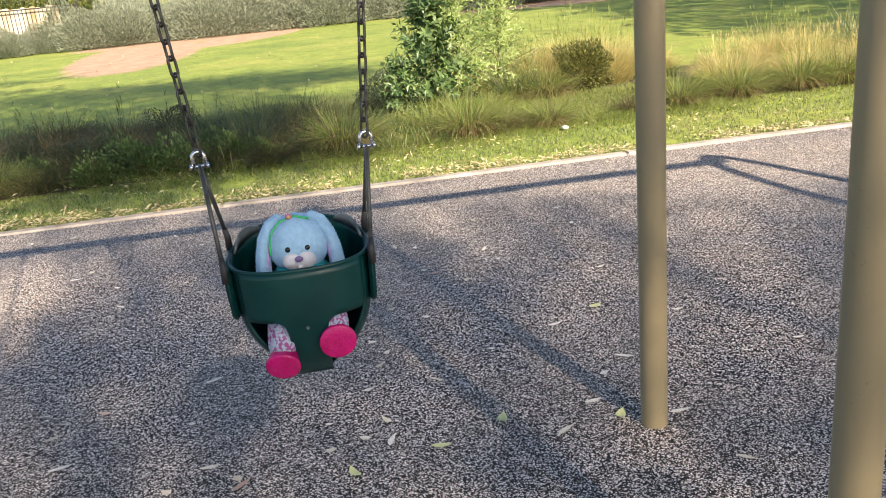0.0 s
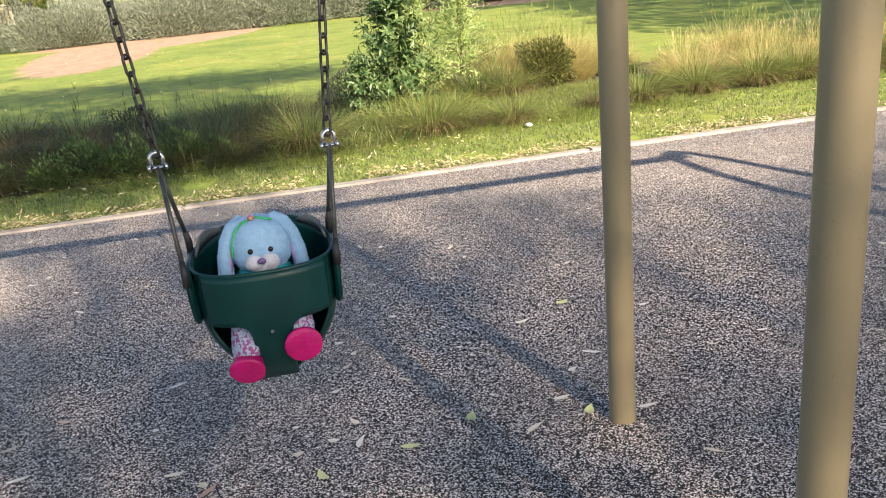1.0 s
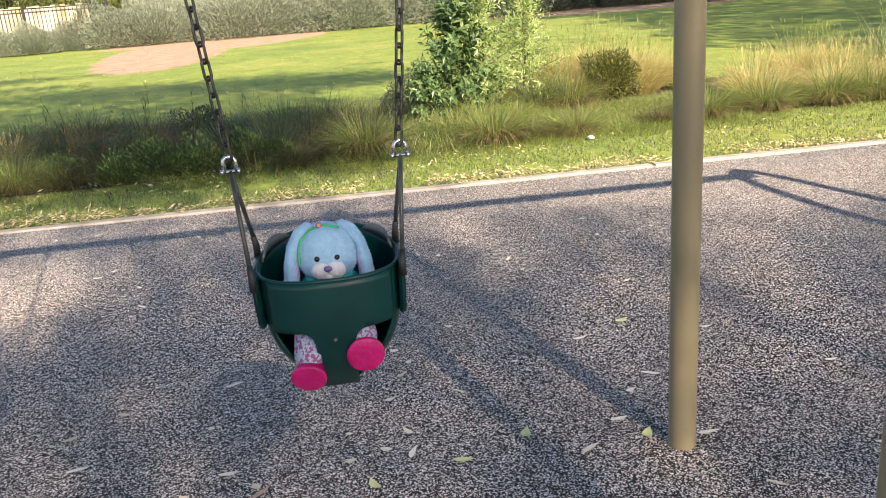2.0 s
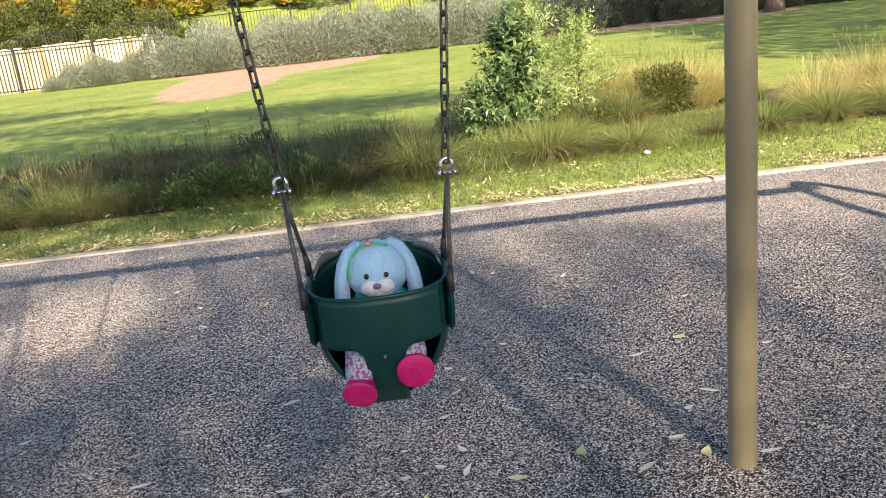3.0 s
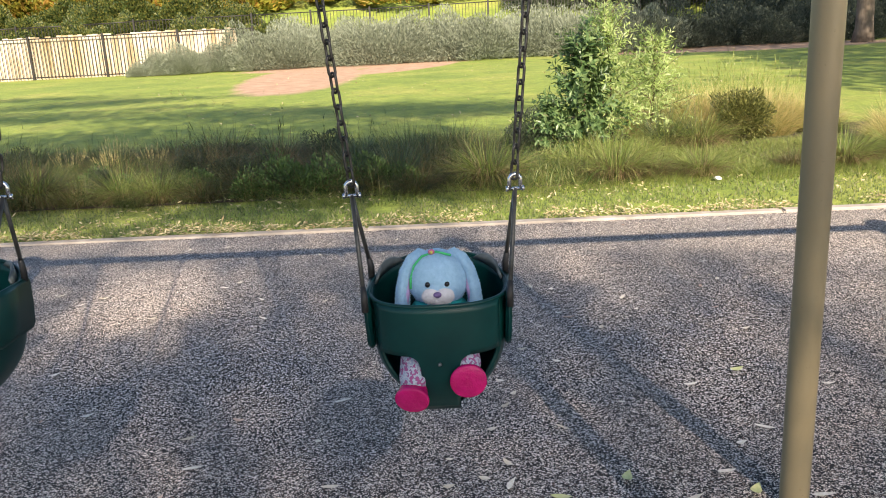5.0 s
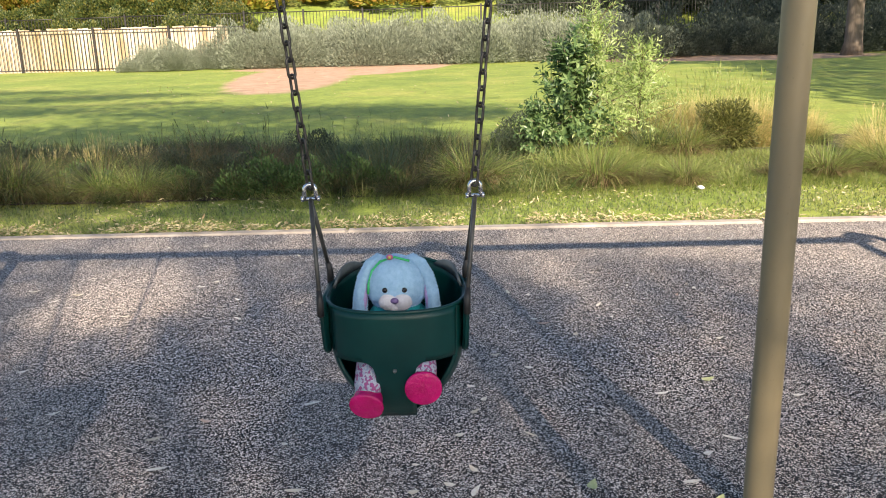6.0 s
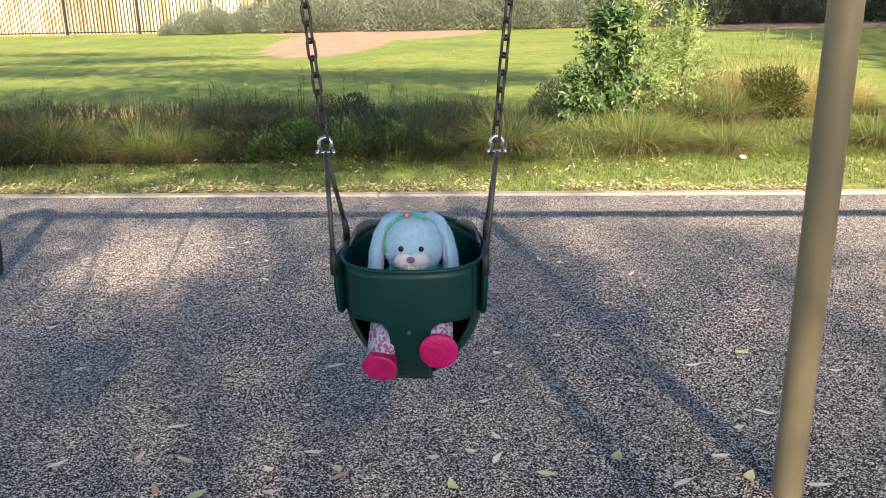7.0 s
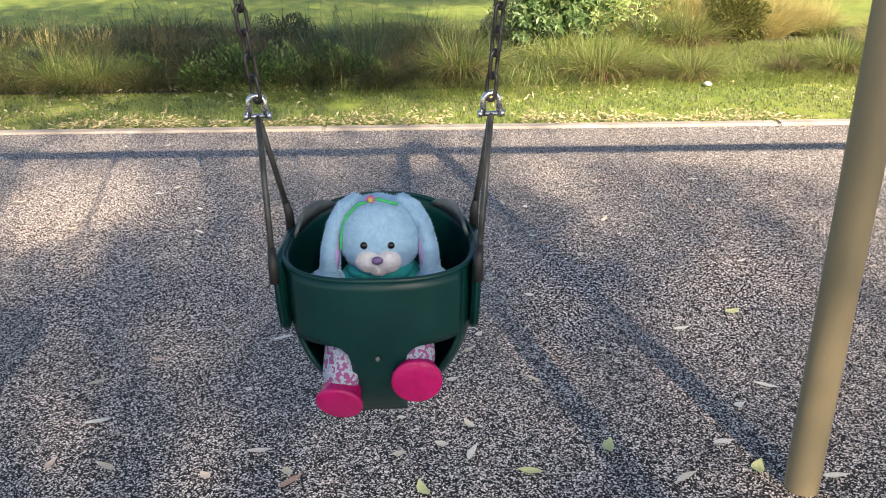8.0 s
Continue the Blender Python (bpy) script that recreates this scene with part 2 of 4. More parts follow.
# ---- building helpers ----
def mesh_of(name, bm, *mats, smooth=True):
    me = bpy.data.meshes.new(name)
    bm.normal_update()
    bm.to_mesh(me)
    bm.free()
    for mt in mats:
        me.materials.append(mt)
    if smooth:
        me.polygons.foreach_set("use_smooth", [True] * len(me.polygons))
    return me


def part(name, data, material, parent, label="", smooth=True):
    """One mesh object under a thing; data is a bmesh or a ready mesh."""
    me = data if isinstance(data, bpy.types.Mesh) else mesh_of(name, data, material, smooth=smooth)
    ob = new(name, me)
    ob.parent = parent
    return tagged(ob, label) if label else ob


def soup(name, verts, faces, *mats, smooth=False, index=None):
    me = bpy.data.meshes.new(name)
    me.from_pydata(verts, [], faces)
    for mt in mats:
        me.materials.append(mt)
    if index is not None:
        me.polygons.foreach_set("material_index", index)
    if smooth:
        me.polygons.foreach_set("use_smooth", [True] * len(me.polygons))
    me.update()
    return me


def add_tube(bm, path, radius, sides=10, closed=False, caps=True, mat=0):
    """A round tube along points; radius is a number or one for each point."""
    pts = [Vector(p) for p in path]
    n = len(pts)
    rad = radius if isinstance(radius, (list, tuple)) else [radius] * n
    rings = []
    side = None
    for i, p in enumerate(pts):
        a = pts[i - 1] if (i or closed) else p
        b = pts[(i + 1) % n] if (i < n - 1 or closed) else p
        d = (b - a).normalized()
        if side is None:
            side = d.orthogonal().normalized()
        side = (side - d * side.dot(d)).normalized()
        up = d.cross(side)
        rings.append([bm.verts.new(p + (side * math.cos(u) + up * math.sin(u)) * rad[i])
                      for u in [2 * math.pi * k / sides for k in range(sides)]])
    for i in range(n if closed else n - 1):
        r, s = rings[i], rings[(i + 1) % n]
        for k in range(sides):
            f = bm.faces.new((r[k], r[(k + 1) % sides], s[(k + 1) % sides], s[k]))
            f.material_index = mat
    if caps and not closed:
        for r, flip in ((rings[0], True), (rings[-1], False)):
            f = bm.faces.new(list(reversed(r)) if flip else r)
            f.material_index = mat
    return [v for r in rings for v in r]


def add_blob(bm, centre, radii, turn=(0, 0, 0), mat=0, seg=20, rings=12, rough=0.0):
    m = pose(*centre, *turn) @ Matrix.Diagonal((*radii, 1))
    out = bmesh.ops.create_uvsphere(bm, u_segments=seg, v_segments=rings, radius=1.0, matrix=m)
    for v in out["verts"]:
        if rough:
            v.co += (v.co - Vector(centre)).normalized() * rough * noise.noise(v.co * 45)
    for f in {f for v in out["verts"] for f in v.link_faces}:
        f.material_index = mat


def box_bm(sx, sy, sz, bevel=0.0, at=(0, 0, 0), bm=None):
    bm = bm or bmesh.new()
    out = bmesh.ops.create_cube(bm, size=1.0, matrix=Matrix.Translation(at) @ Matrix.Diagonal((sx, sy, sz, 1)))
    if bevel:
        edges = list({e for v in out["verts"] for e in v.link_edges})
        bmesh.ops.bevel(bm, geom=edges, offset=bevel, segments=2, affect="EDGES")
    return bm


def thing(name, label, category, m=None, group="", kind=""):
    ob = new(name)
    if m is not None:
        ob.matrix_basis = m
    return tagged(ob, label, category, group, kind)


def rand_unit():
    z = random.uniform(-1, 1)
    a = random.uniform(0, 2 * math.pi)
    r = math.sqrt(1 - z * z)
    return Vector((r * math.cos(a), r * math.sin(a), z))


# ---- ground ----
KERB_Y = 5.81
BED_Y = 7.2


def ground_height(x, y):
    """Flat near the playground, a bank rising behind the far fence."""
    t = min(max((y - 37.0) / 16.0, 0.0), 1.0)
    rise = t * t * (3 - 2 * t) * 3.4
    far = max(y - 53.0, 0.0) * 0.06
    bumps = 0.05 * noise.noise(Vector((x * 0.12, y * 0.12, 0))) * min(max((y - 8) / 10, 0), 1)
    return -0.03 + rise + far + bumps


def build_ground():
    xs = [-400, -150, -80] + [-50 + 2.0 * i for i in range(51)] + [80, 150, 400]
    ys = [-300, -100, -40, -15, 0, 5.9, 6.5, 7.2] + [8 + 1.5 * i for i in range(40)] + [80, 120, 200, 400]
    bm = bmesh.new()
    grid = [[bm.verts.new((x, y, ground_height(x, y) if y > 5 else -0.03)) for x in xs] for y in ys]
    for j in range(len(ys) - 1):
        for i in range(len(xs) - 1):
            bm.faces.new((grid[j][i], grid[j][i + 1], grid[j + 1][i + 1], grid[j + 1][i]))
    tagged(new("ground", mesh_of("ground", bm, LAWN)), "mown park lawn in sun and tree shade rising to a bank", "lawn", kind="structure")

    bm = box_bm(44, KERB_Y + 14, 0.2, at=(0, (KERB_Y - 14) / 2, -0.1))
    tagged(new("floor", mesh_of("floor", bm, RUBBER, smooth=False)), "speckled grey-brown rubber granule playground surface", "playground surface", kind="structure")
    # kerb in cast lengths with narrow joints
    kerb = tagged(new("kerb"), "pale concrete edging strip beside the rubber surface", "kerb", kind="structure")
    me = mesh_of("kerb_length", box_bm(2.996, 0.1, 0.12, 0.012, (0, 0, -0.045)), KERB, smooth=False)
    for i in range(12):
        ob = part("kerb_length", me, KERB, kerb)
        ob.matrix_basis = pose(-17.2 + 3.0 * i, KERB_Y + 0.052, 0.003 * math.sin(i * 2.1), 0, 0.1 * math.sin(i), 0)
    # planting bed
    bm = bmesh.new()
    ring = []
    for i in range(61):
        x = -18 + 0.6 * i
        ring.append((x, BED_Y + 0.12 * noise.noise(Vector((x * 0.9, 0, 3))) + 0.62 * min(max((x - 0.6) / 2.6, 0.0), 1.0)))
    back = [(x, 10.3 + 0.5 * noise.noise(Vector((x * 0.5, 9, 3)))) for x, _ in reversed(ring)]
    low = [bm.verts.new((x, y, -0.018)) for x, y in ring]
    high = [bm.verts.new((x, y, -0.005)) for x, y in back]
    for i in range(60):
        bm.faces.new((low[i], low[i + 1], high[59 - i], high[60 - i]))
    tagged(new("planting_bed", mesh_of("planting_bed", bm, MULCH)), "dark soil of a planting bed under ornamental grasses", "planting bed", kind="structure")


build_ground()


# ---- swing frame ----
BAR_Y, BAR_Z, ARCH, ARCH_Y = 1.685, 2.40, 0.537, 1.667
ARCH_X = (-1.98, 0.904, 3.76)


def build_frame():
    frame_ob = thing("swing_frame", "tan powder-coated steel swing frame with paired posts standing in the rubber", "swing frame")
    skew = 0.045                              # each pair of posts stands a little askew
    for x in ARCH_X:
        for s in (-1, 1):
            bm = bmesh.new()
            add_tube(bm, [(x + s * skew, ARCH_Y + s * ARCH, z) for z in (-0.02, 0.02, 0.7, 1.4, BAR_Z - ARCH)], 0.0415, 32, caps=False)
            part("post", bm, POST, frame_ob)
        bm = bmesh.new()
        add_tube(bm, [(x + skew * math.cos(a), ARCH_Y + ARCH * math.cos(a), BAR_Z - ARCH + ARCH * math.sin(a)) for a in [math.pi * k / 20 for k in range(21)]], 0.040, 24, caps=False)
        part("arch_bend", bm, POST, frame_ob)
    bm = bmesh.new()
    add_tube(bm, [(ARCH_X[0] - 0.1, BAR_Y, BAR_Z), (0.9, BAR_Y, BAR_Z), (ARCH_X[2] + 0.1, BAR_Y, BAR_Z)], 0.0445, 24)
    part("top_rail", bm, POST, frame_ob)
    for c in (-1.095, -0.047):
        for s in (-1, 1):
            bm = bmesh.new()
            x = c + s * 0.275
            add_tube(bm, [(x, BAR_Y + 0.052 * math.cos(a), BAR_Z + 0.052 * math.sin(a)) for a in [2 * math.pi * k / 16 for k in range(16)]], 0.012, 8, closed=True)
            box_bm(0.022, 0.03, 0.07, 0.004, (x, BAR_Y, BAR_Z - 0.075), bm)
            part("hanger", bm, CHROME, frame_ob, "galvanised steel swing hanger")


build_frame()


# ---- bucket swing ----
RX, RY, RIM = 0.142, 0.128, 0.888            # half width, half depth, height of the rim
DEEP = 0.245
SQUARE = 0.78                                 # 1 is an oval cup, less is squarer


def bucket_scale(d):
    """Half-width factor at d metres below the rim."""
    t = min(max((d - 0.07) / (DEEP - 0.07), 0.0), 1.0)
    return 1.0 - 0.04 * (d / DEEP) - 0.62 * t ** 2.6


def bucket_point(u, d, out=0.0):
    """u: angle, 0 to the right, pi/2 to the back, -pi/2 to the front."""
    k = bucket_scale(d)
    c, s = math.cos(u), math.sin(u)
    e = SQUARE
    cx, sy = math.copysign(abs(c) ** e, c), math.copysign(abs(s) ** e, s)
    rim = RIM + (0.034 * max(0.0, s) ** 2 - 0.004 * max(0.0, -s)) * max(0.0, 1 - d / 0.16)
    return Vector(((RX * k + out) * cx, (RY * (0.25 + 0.75 * k) + out) * sy, rim - d))


def thicken(bm, thick):
    bmesh.ops.recalc_face_normals(bm, faces=bm.faces[:])
    bmesh.ops.solidify(bm, geom=bm.faces[:], thickness=thick)
    bmesh.ops.recalc_face_normals(bm, faces=bm.faces[:])


def seat_shell():
    """Back, sides and bottom: the cup without its front."""
    bm = bmesh.new()
    n, rows = 40, 16
    grid = []
    for j in range(rows + 1):
        d = DEEP * j / rows
        start = radians(-34) if d < 0.12 else radians(-34 - 22 * min(1.0, (d - 0.12) / 0.10))
        grid.append([bm.verts.new(bucket_point(start + (math.pi - 2 * start) * i / n, d)) for i in range(n + 1)])
    for j in range(rows):
        for i in range(n):
            bm.faces.new((grid[j][i], grid[j + 1][i], grid[j + 1][i + 1], grid[j][i + 1]))
    bm.faces.new(grid[-1])
    thicken(bm, 0.006)
    return bm


def front_panel():
    """The belly band and the strap between the legs, one T-shaped moulding."""
    bm = bmesh.new()
    half, round_, band = 0.038, 0.026, 0.104
    edge = [half + round_ * k / 6 for k in range(1, 7)]
    side = edge + [edge[-1] + (0.122 - edge[-1]) * k / 9 for k in range(1, 10)]
    xs = [-x for x in reversed(side)] + [half * k / 5 for k in range(-5, 6)] + side

    def column(x):
        u = -math.acos(min(1.0, abs(x) / (RX * bucket_scale(0.05) + 0.007)) ** (1 / SQUARE))
        u = u if x >= 0 else -math.pi - u
        keep = min(max((0.115 - abs(x)) / 0.07, 0.0), 1.0)
        q = min(max((abs(x) - half) / round_, 0.0), 1.0)
        fillet = band + (1 - math.sqrt(1 - (1 - q) ** 2)) * 0.030
        depths = [band * j / 8 for j in range(9)] + [band + (fillet - band) * j / 4 for j in range(1, 5)]
        if abs(x) <= half + 1e-6:
            depths += [fillet + (DEEP + 0.003 - fillet) * j / 9 for j in range(1, 10)]
        out = []
        for d in depths:
            p = bucket_point(u, d, 0.007)
            p.x += (x - p.x) * keep
            p.y = min(p.y, -0.02)
            out.append(bm.verts.new(p))
        return out

    cols = [column(x) for x in xs]
    for c, d in zip(cols, cols[1:]):
        for j in range(min(len(c), len(d)) - 1):
            if (c[j].co - c[j + 1].co).length < 1e-5 and (d[j].co - d[j + 1].co).length < 1e-5:
                continue
            bm.faces.new((c[j], d[j], d[j + 1], c[j + 1]))
    bmesh.ops.remove_doubles(bm, verts=bm.verts[:], dist=1e-5)
    thicken(bm, 0.008)
    return bm


def side_flap(s):
    """The thick side tab that holds the hanging rods."""
    bm = bmesh.new()
    rows = [(0.0, 0.078), (0.01, 0.084), (0.06, 0.084), (0.105, 0.080), (0.118, 0.070)]
    left = [bm.verts.new((s * (RX * bucket_scale(d) + 0.008), -w, RIM + 0.008 - d)) for d, w in rows]
    right = [bm.verts.new((s * (RX * bucket_scale(d) + 0.008), w * 0.9, RIM + 0.008 - d)) for d, w in rows]
    for k in range(len(rows) - 1):
        bm.faces.new((left[k], right[k], right[k + 1], left[k + 1]))
    thicken(bm, 0.012)
    bmesh.ops.bevel(bm, geom=[e for e in bm.edges if e.calc_face_angle(0) > 0.8], offset=0.004, segments=2, affect="EDGES")
    return bm


def link_mesh():
    """A welded chain link, long axis up."""
    bm = bmesh.new()
    r, h = 0.0075, 0.0115
    path = [(r * math.cos(a), 0, h + r * math.sin(a)) for a in [math.pi * k / 6 for k in range(7)]]
    path += [(r * math.cos(a), 0, -h + r * math.sin(a)) for a in [math.pi + math.pi * k / 6 for k in range(7)]]
    add_tube(bm, path, 0.0029, 7, closed=True)
    return mesh_of("chain_link", bm, CHAIN)


def shackle_bm():
    bm = bmesh.new()
    r = 0.0115
    path = [(r, 0, -0.018)] + [(r * math.cos(a), 0, r * math.sin(a)) for a in [math.pi * k / 8 for k in range(9)]] + [(-r, 0, -0.018)]
    add_tube(bm, path, 0.0042, 10)
    return bm


def pin_bm():
    bm = bmesh.new()
    add_tube(bm, [(-0.019, 0, -0.018), (-0.0135, 0, -0.018), (-0.013, 0, -0.018), (0.013, 0, -0.018), (0.0135, 0, -0.018), (0.019, 0, -0.018)],
             [0.0055, 0.0055, 0.0036, 0.0036, 0.0055, 0.0055], 8)
    return bm


LINK = link_mesh()
SHACKLE_Z = 1.105


def build_swing(x, label, lift=0.0):
    swing = thing("bucket_swing", label, "swing", pose(x, BAR_Y, lift), group="bucket swings")
    part("seat_shell", seat_shell(), SEAT, swing)
    panel = part("front_panel", front_panel(), SEAT, swing)
    # small raised grey dot standing in for a glint on the strap
    bm = bmesh.new()
    bmesh.ops.create_cone(bm, cap_ends=True, segments=14, radius1=0.0042, radius2=0.003, depth=0.006, matrix=pose(0, -RY * 0.985 - 0.008, RIM - 0.122, 90, 0, 0))
    part("rivet", bm, GREY_FLAP, panel, "dull grey dot for a glint on the strap")
    bm = bmesh.new()
    add_tube(bm, [bucket_point(u, -0.002, 0.002) for u in [2 * math.pi * k / 48 for k in range(48)]], 0.0042, 8, closed=True)
    part("rim_bead", bm, SEAT, swing)
    for s in (-1, 1):
        part("side_flap", side_flap(s), SEAT, swing)
        top = Vector((s * 0.166, 0, SHACKLE_Z - 0.018))
        for y, z in ((-0.092, RIM + 0.010), (0.060, RIM + 0.030)):
            foot = Vector((s * 0.145, y, z))
            bm = bmesh.new()
            add_tube(bm, [top, top.lerp(foot, 0.5), foot], 0.0046, 10)
            rod = part("hanging_rod", bm, ROD, swing, "grey plastic-coated steel rod")
            bm = bmesh.new()
            add_tube(bm, [foot + (top - foot).normalized() * 0.022, foot, foot - Vector((0, 0, 0.03))], [0.0056, 0.0072, 0.0072], 10)
            part("ferrule", bm, BLACK_RUBBER, rod, "black rubber sleeve")
        bm = bmesh.new()
        rows = 8
        low = [bm.verts.new(bucket_point(math.radians(8 + 50 * k / rows) if s > 0 else math.radians(172 - 50 * k / rows), 0.0, -0.004)) for k in range(rows + 1)]
        high = [bm.verts.new(v.co + Vector((-s * 0.006, 0, 0.030 * math.sin(math.pi * (0.12 + 0.86 * k / rows)) ** 0.7))) for k, v in enumerate(low)]
        for k in range(rows):
            bm.faces.new((low[k], low[k + 1], high[k + 1], high[k]))
        thicken(bm, 0.005)
        part("web", bm, GREY_FLAP, swing, "worn grey rubber tab under the rear rod")
        m = pose(s * 0.166, 0, SHACKLE_Z, 0, 0, 8)
        ob = part("shackle", shackle_bm(), CHROME, swing, "bright steel bow shackle")
        ob.matrix_basis = m
        pin = part("pin", pin_bm(), CHROME, ob)
        a, b = Vector((s * 0.166, 0, SHACKLE_Z + 0.02)), Vector((s * 0.275, 0, BAR_Z - 0.11))
        d = b - a
        n = round(d.length / 0.0315)
        turn = d.to_track_quat("Z", "Y").to_matrix().to_4x4()
        for k in range(n + 1):
            ob = part("chain_link", LINK, CHAIN, swing)
            ob.matrix_basis = Matrix.Translation(a + d * (k / n)) @ turn @ pose(0, 0, 0, 0, 0, 45 + 90 * (k % 2) + random.uniform(-8, 8)) @ Matrix.Scale(1.02, 4)
    return swing


build_swing(-0.047, "dark green rubber bucket swing on chains holding a toy rabbit")
build_swing(-1.095, "empty dark green rubber toddler bucket swing hung on chains", 0.03)


# ---- toy rabbit ----
def build_toy():
    bm = bmesh.new()
    mats = [PLUSH, PLUSH_WHITE, PLUSH_LILAC, SHIRT, NOSE, EYE_BLACK, SHOE, PANTS, BAND_GREEN, PRINT_PINK, PRINT_BROWN, PRINT_YELLOW]
    # head, muzzle, nose, eyes
    add_blob(bm, (0, 0.005, 0.895), (0.064, 0.058, 0.062), mat=0, seg=36, rings=24, rough=0.003)
    add_blob(bm, (-0.013, -0.046, 0.874), (0.020, 0.018, 0.017), mat=1, seg=20, rings=14, rough=0.002)
    add_blob(bm, (0.013, -0.046, 0.874), (0.020, 0.018, 0.017), mat=1, seg=20, rings=14, rough=0.002)
    add_blob(bm, (0, -0.044, 0.864), (0.016, 0.017, 0.012), mat=1, seg=20, rings=12, rough=0.002)
    add_blob(bm, (0, -0.064, 0.881), (0.0085, 0.006, 0.0062), mat=4, seg=14, rings=10)
    for s in (-1, 1):
        add_blob(bm, (s * 0.0195, -0.050, 0.899), (0.0058, 0.0045, 0.0058), mat=5, seg=14, rings=10)
        # ear: folds over at the crown and hangs beside the cheek
        path = [(s * 0.020, 0.012, 0.944), (s * 0.034, 0.006, 0.949), (s * 0.050, 0.002, 0.938), (s * 0.064, -0.004, 0.914), (s * 0.073, -0.010, 0.882), (s * 0.077, -0.014, 0.848), (s * 0.078, -0.016, 0.824), (s * 0.077, -0.016, 0.810)]
        wide = [0.007, 0.0115, 0.014, 0.0155, 0.018, 0.019, 0.015, 0.005]
        for v in add_tube(bm, path, wide, 16, mat=0):
            mid = s * 0.073
            if v.co.z < 0.93:
                v.co.x = mid + (v.co.x - mid) * 0.78
            v.co += Vector((0, 0, 0.002)) * noise.noise(v.co * 60)
        lining = [(s * 0.055, -0.006, 0.920), (s * 0.062, -0.014, 0.900), (s * 0.066, -0.020, 0.872), (s * 0.069, -0.022, 0.836)]
        add_tube(bm, lining, [0.002, 0.005, 0.007, 0.004], 10, mat=2)
        # arms resting on the rim
        add_blob(bm, (s * 0.083, -0.030, 0.826), (0.026, 0.040, 0.026), (0, 0, s * 25), mat=0, seg=18, rings=12, rough=0.003)
    # ribbon over the crown
    arc = [(-0.056, -0.030, 0.885), (-0.055, -0.024, 0.905), (-0.047, -0.020, 0.932), (-0.030, -0.016, 0.950), (0.0, -0.012, 0.9575), (0.030, -0.016, 0.950)]
    add_tube(bm, arc, 0.0024, 8, mat=8)
    add_blob(bm, (-0.010, -0.016, 0.9585), (0.007, 0.005, 0.006), mat=9, seg=12, rings=8)
    add_blob(bm, (-0.010, -0.021, 0.959), (0.0035, 0.003, 0.0035), mat=11, seg=10, rings=6)
    # body in a printed shirt
    add_blob(bm, (0, 0.012, 0.790), (0.074, 0.060, 0.078), mat=3, seg=28, rings=18, rough=0.004)
    add_blob(bm, (0, -0.006, 0.846), (0.052, 0.040, 0.018), mat=3, seg=24, rings=10, rough=0.003)
    for c, r, k in (((-0.028, -0.041, 0.806), (0.017, 0.006, 0.022), 9), ((0.024, -0.043, 0.808), (0.026, 0.007, 0.022), 10), ((-0.020, -0.045, 0.792), (0.016, 0.006, 0.008), 11), ((0.040, -0.036, 0.816), (0.012, 0.006, 0.017), 9)):
        add_blob(bm, c, r, mat=k, seg=16, rings=10)
    add_blob(bm, (0, -0.020, 0.760), (0.082, 0.052, 0.030), mat=3, seg=26, rings=12, rough=0.004)
    # legs through the openings, shoes with flat soles
    for hip, knee, foot, way, r in (((-0.040, -0.02, 0.752), (-0.050, -0.082, 0.748), (-0.059, -0.128, 0.686), (-0.12, -1.0, -0.42), 0.0335),
                                    ((0.040, -0.02, 0.762), (0.050, -0.082, 0.762), (0.055, -0.130, 0.722), (0.05, -1.0, -0.12), 0.0355)):
        for v in add_tube(bm, [hip, knee, Vector(knee).lerp(Vector(foot), 0.5), Vector(foot) + Vector((0, 0.012, 0.003))], [0.031, 0.031, 0.029, 0.024], 18, mat=7):
            v.co += Vector((1, 0.3, 0.6)) * 0.005 * noise.noise(v.co * 70)
        d = Vector(way).normalized()
        f = Vector(foot)
        add_tube(bm, [f - d * 0.036, f - d * 0.026, f - d * 0.010, f - d * 0.002, f + d * 0.002, f + d * 0.006, f + d * 0.008, f + d * 0.0088, f + d * 0.0092],
                 [0.022, 0.028, r * 0.93, r * 0.97, r * 1.05, r * 1.04, r * 0.95, r * 0.55, r * 0.1], 32, mat=6)
        add_tube(bm, [f - d * 0.054, f - d * 0.040], [0.0285, 0.0275], 20, mat=9)
    # short pile of the plush
    random.seed(12)
    pile = [f for f in bm.faces if f.material_index in (0, 1)]
    spots = []
    for f in pile:
        f.normal_update()
        c = [v.co.copy() for v in f.verts]
        for i in range(1, len(c) - 1):
            tri = (c[i] - c[0]).cross(c[i + 1] - c[0]).length / 2
            for k in range(int(tri * 300000 + random.random())):
                u, v = random.random(), random.random()
                if u + v > 1:
                    u, v = 1 - u, 1 - v
                spots.append((c[0] + (c[i] - c[0]) * u + (c[i + 1] - c[0]) * v, f.normal.copy(), f.material_index))
    for p, n, k in spots:
        d = (n + rand_unit() * 0.9).normalized()
        q = d.orthogonal().normalized() * 0.0005
        fc = bm.faces.new((bm.verts.new(p - q), bm.verts.new(p + q), bm.verts.new(p + d * random.uniform(0.0015, 0.0038))))
        fc.material_index = k
    ob = new("toy_rabbit", mesh_of("toy_rabbit", bm, *mats))
    ob.matrix_basis = pose(-0.047, BAR_Y, 0.007)
    tagged(ob, "light blue plush toy rabbit with teal shirt and magenta shoes", "plush toy")


build_toy()


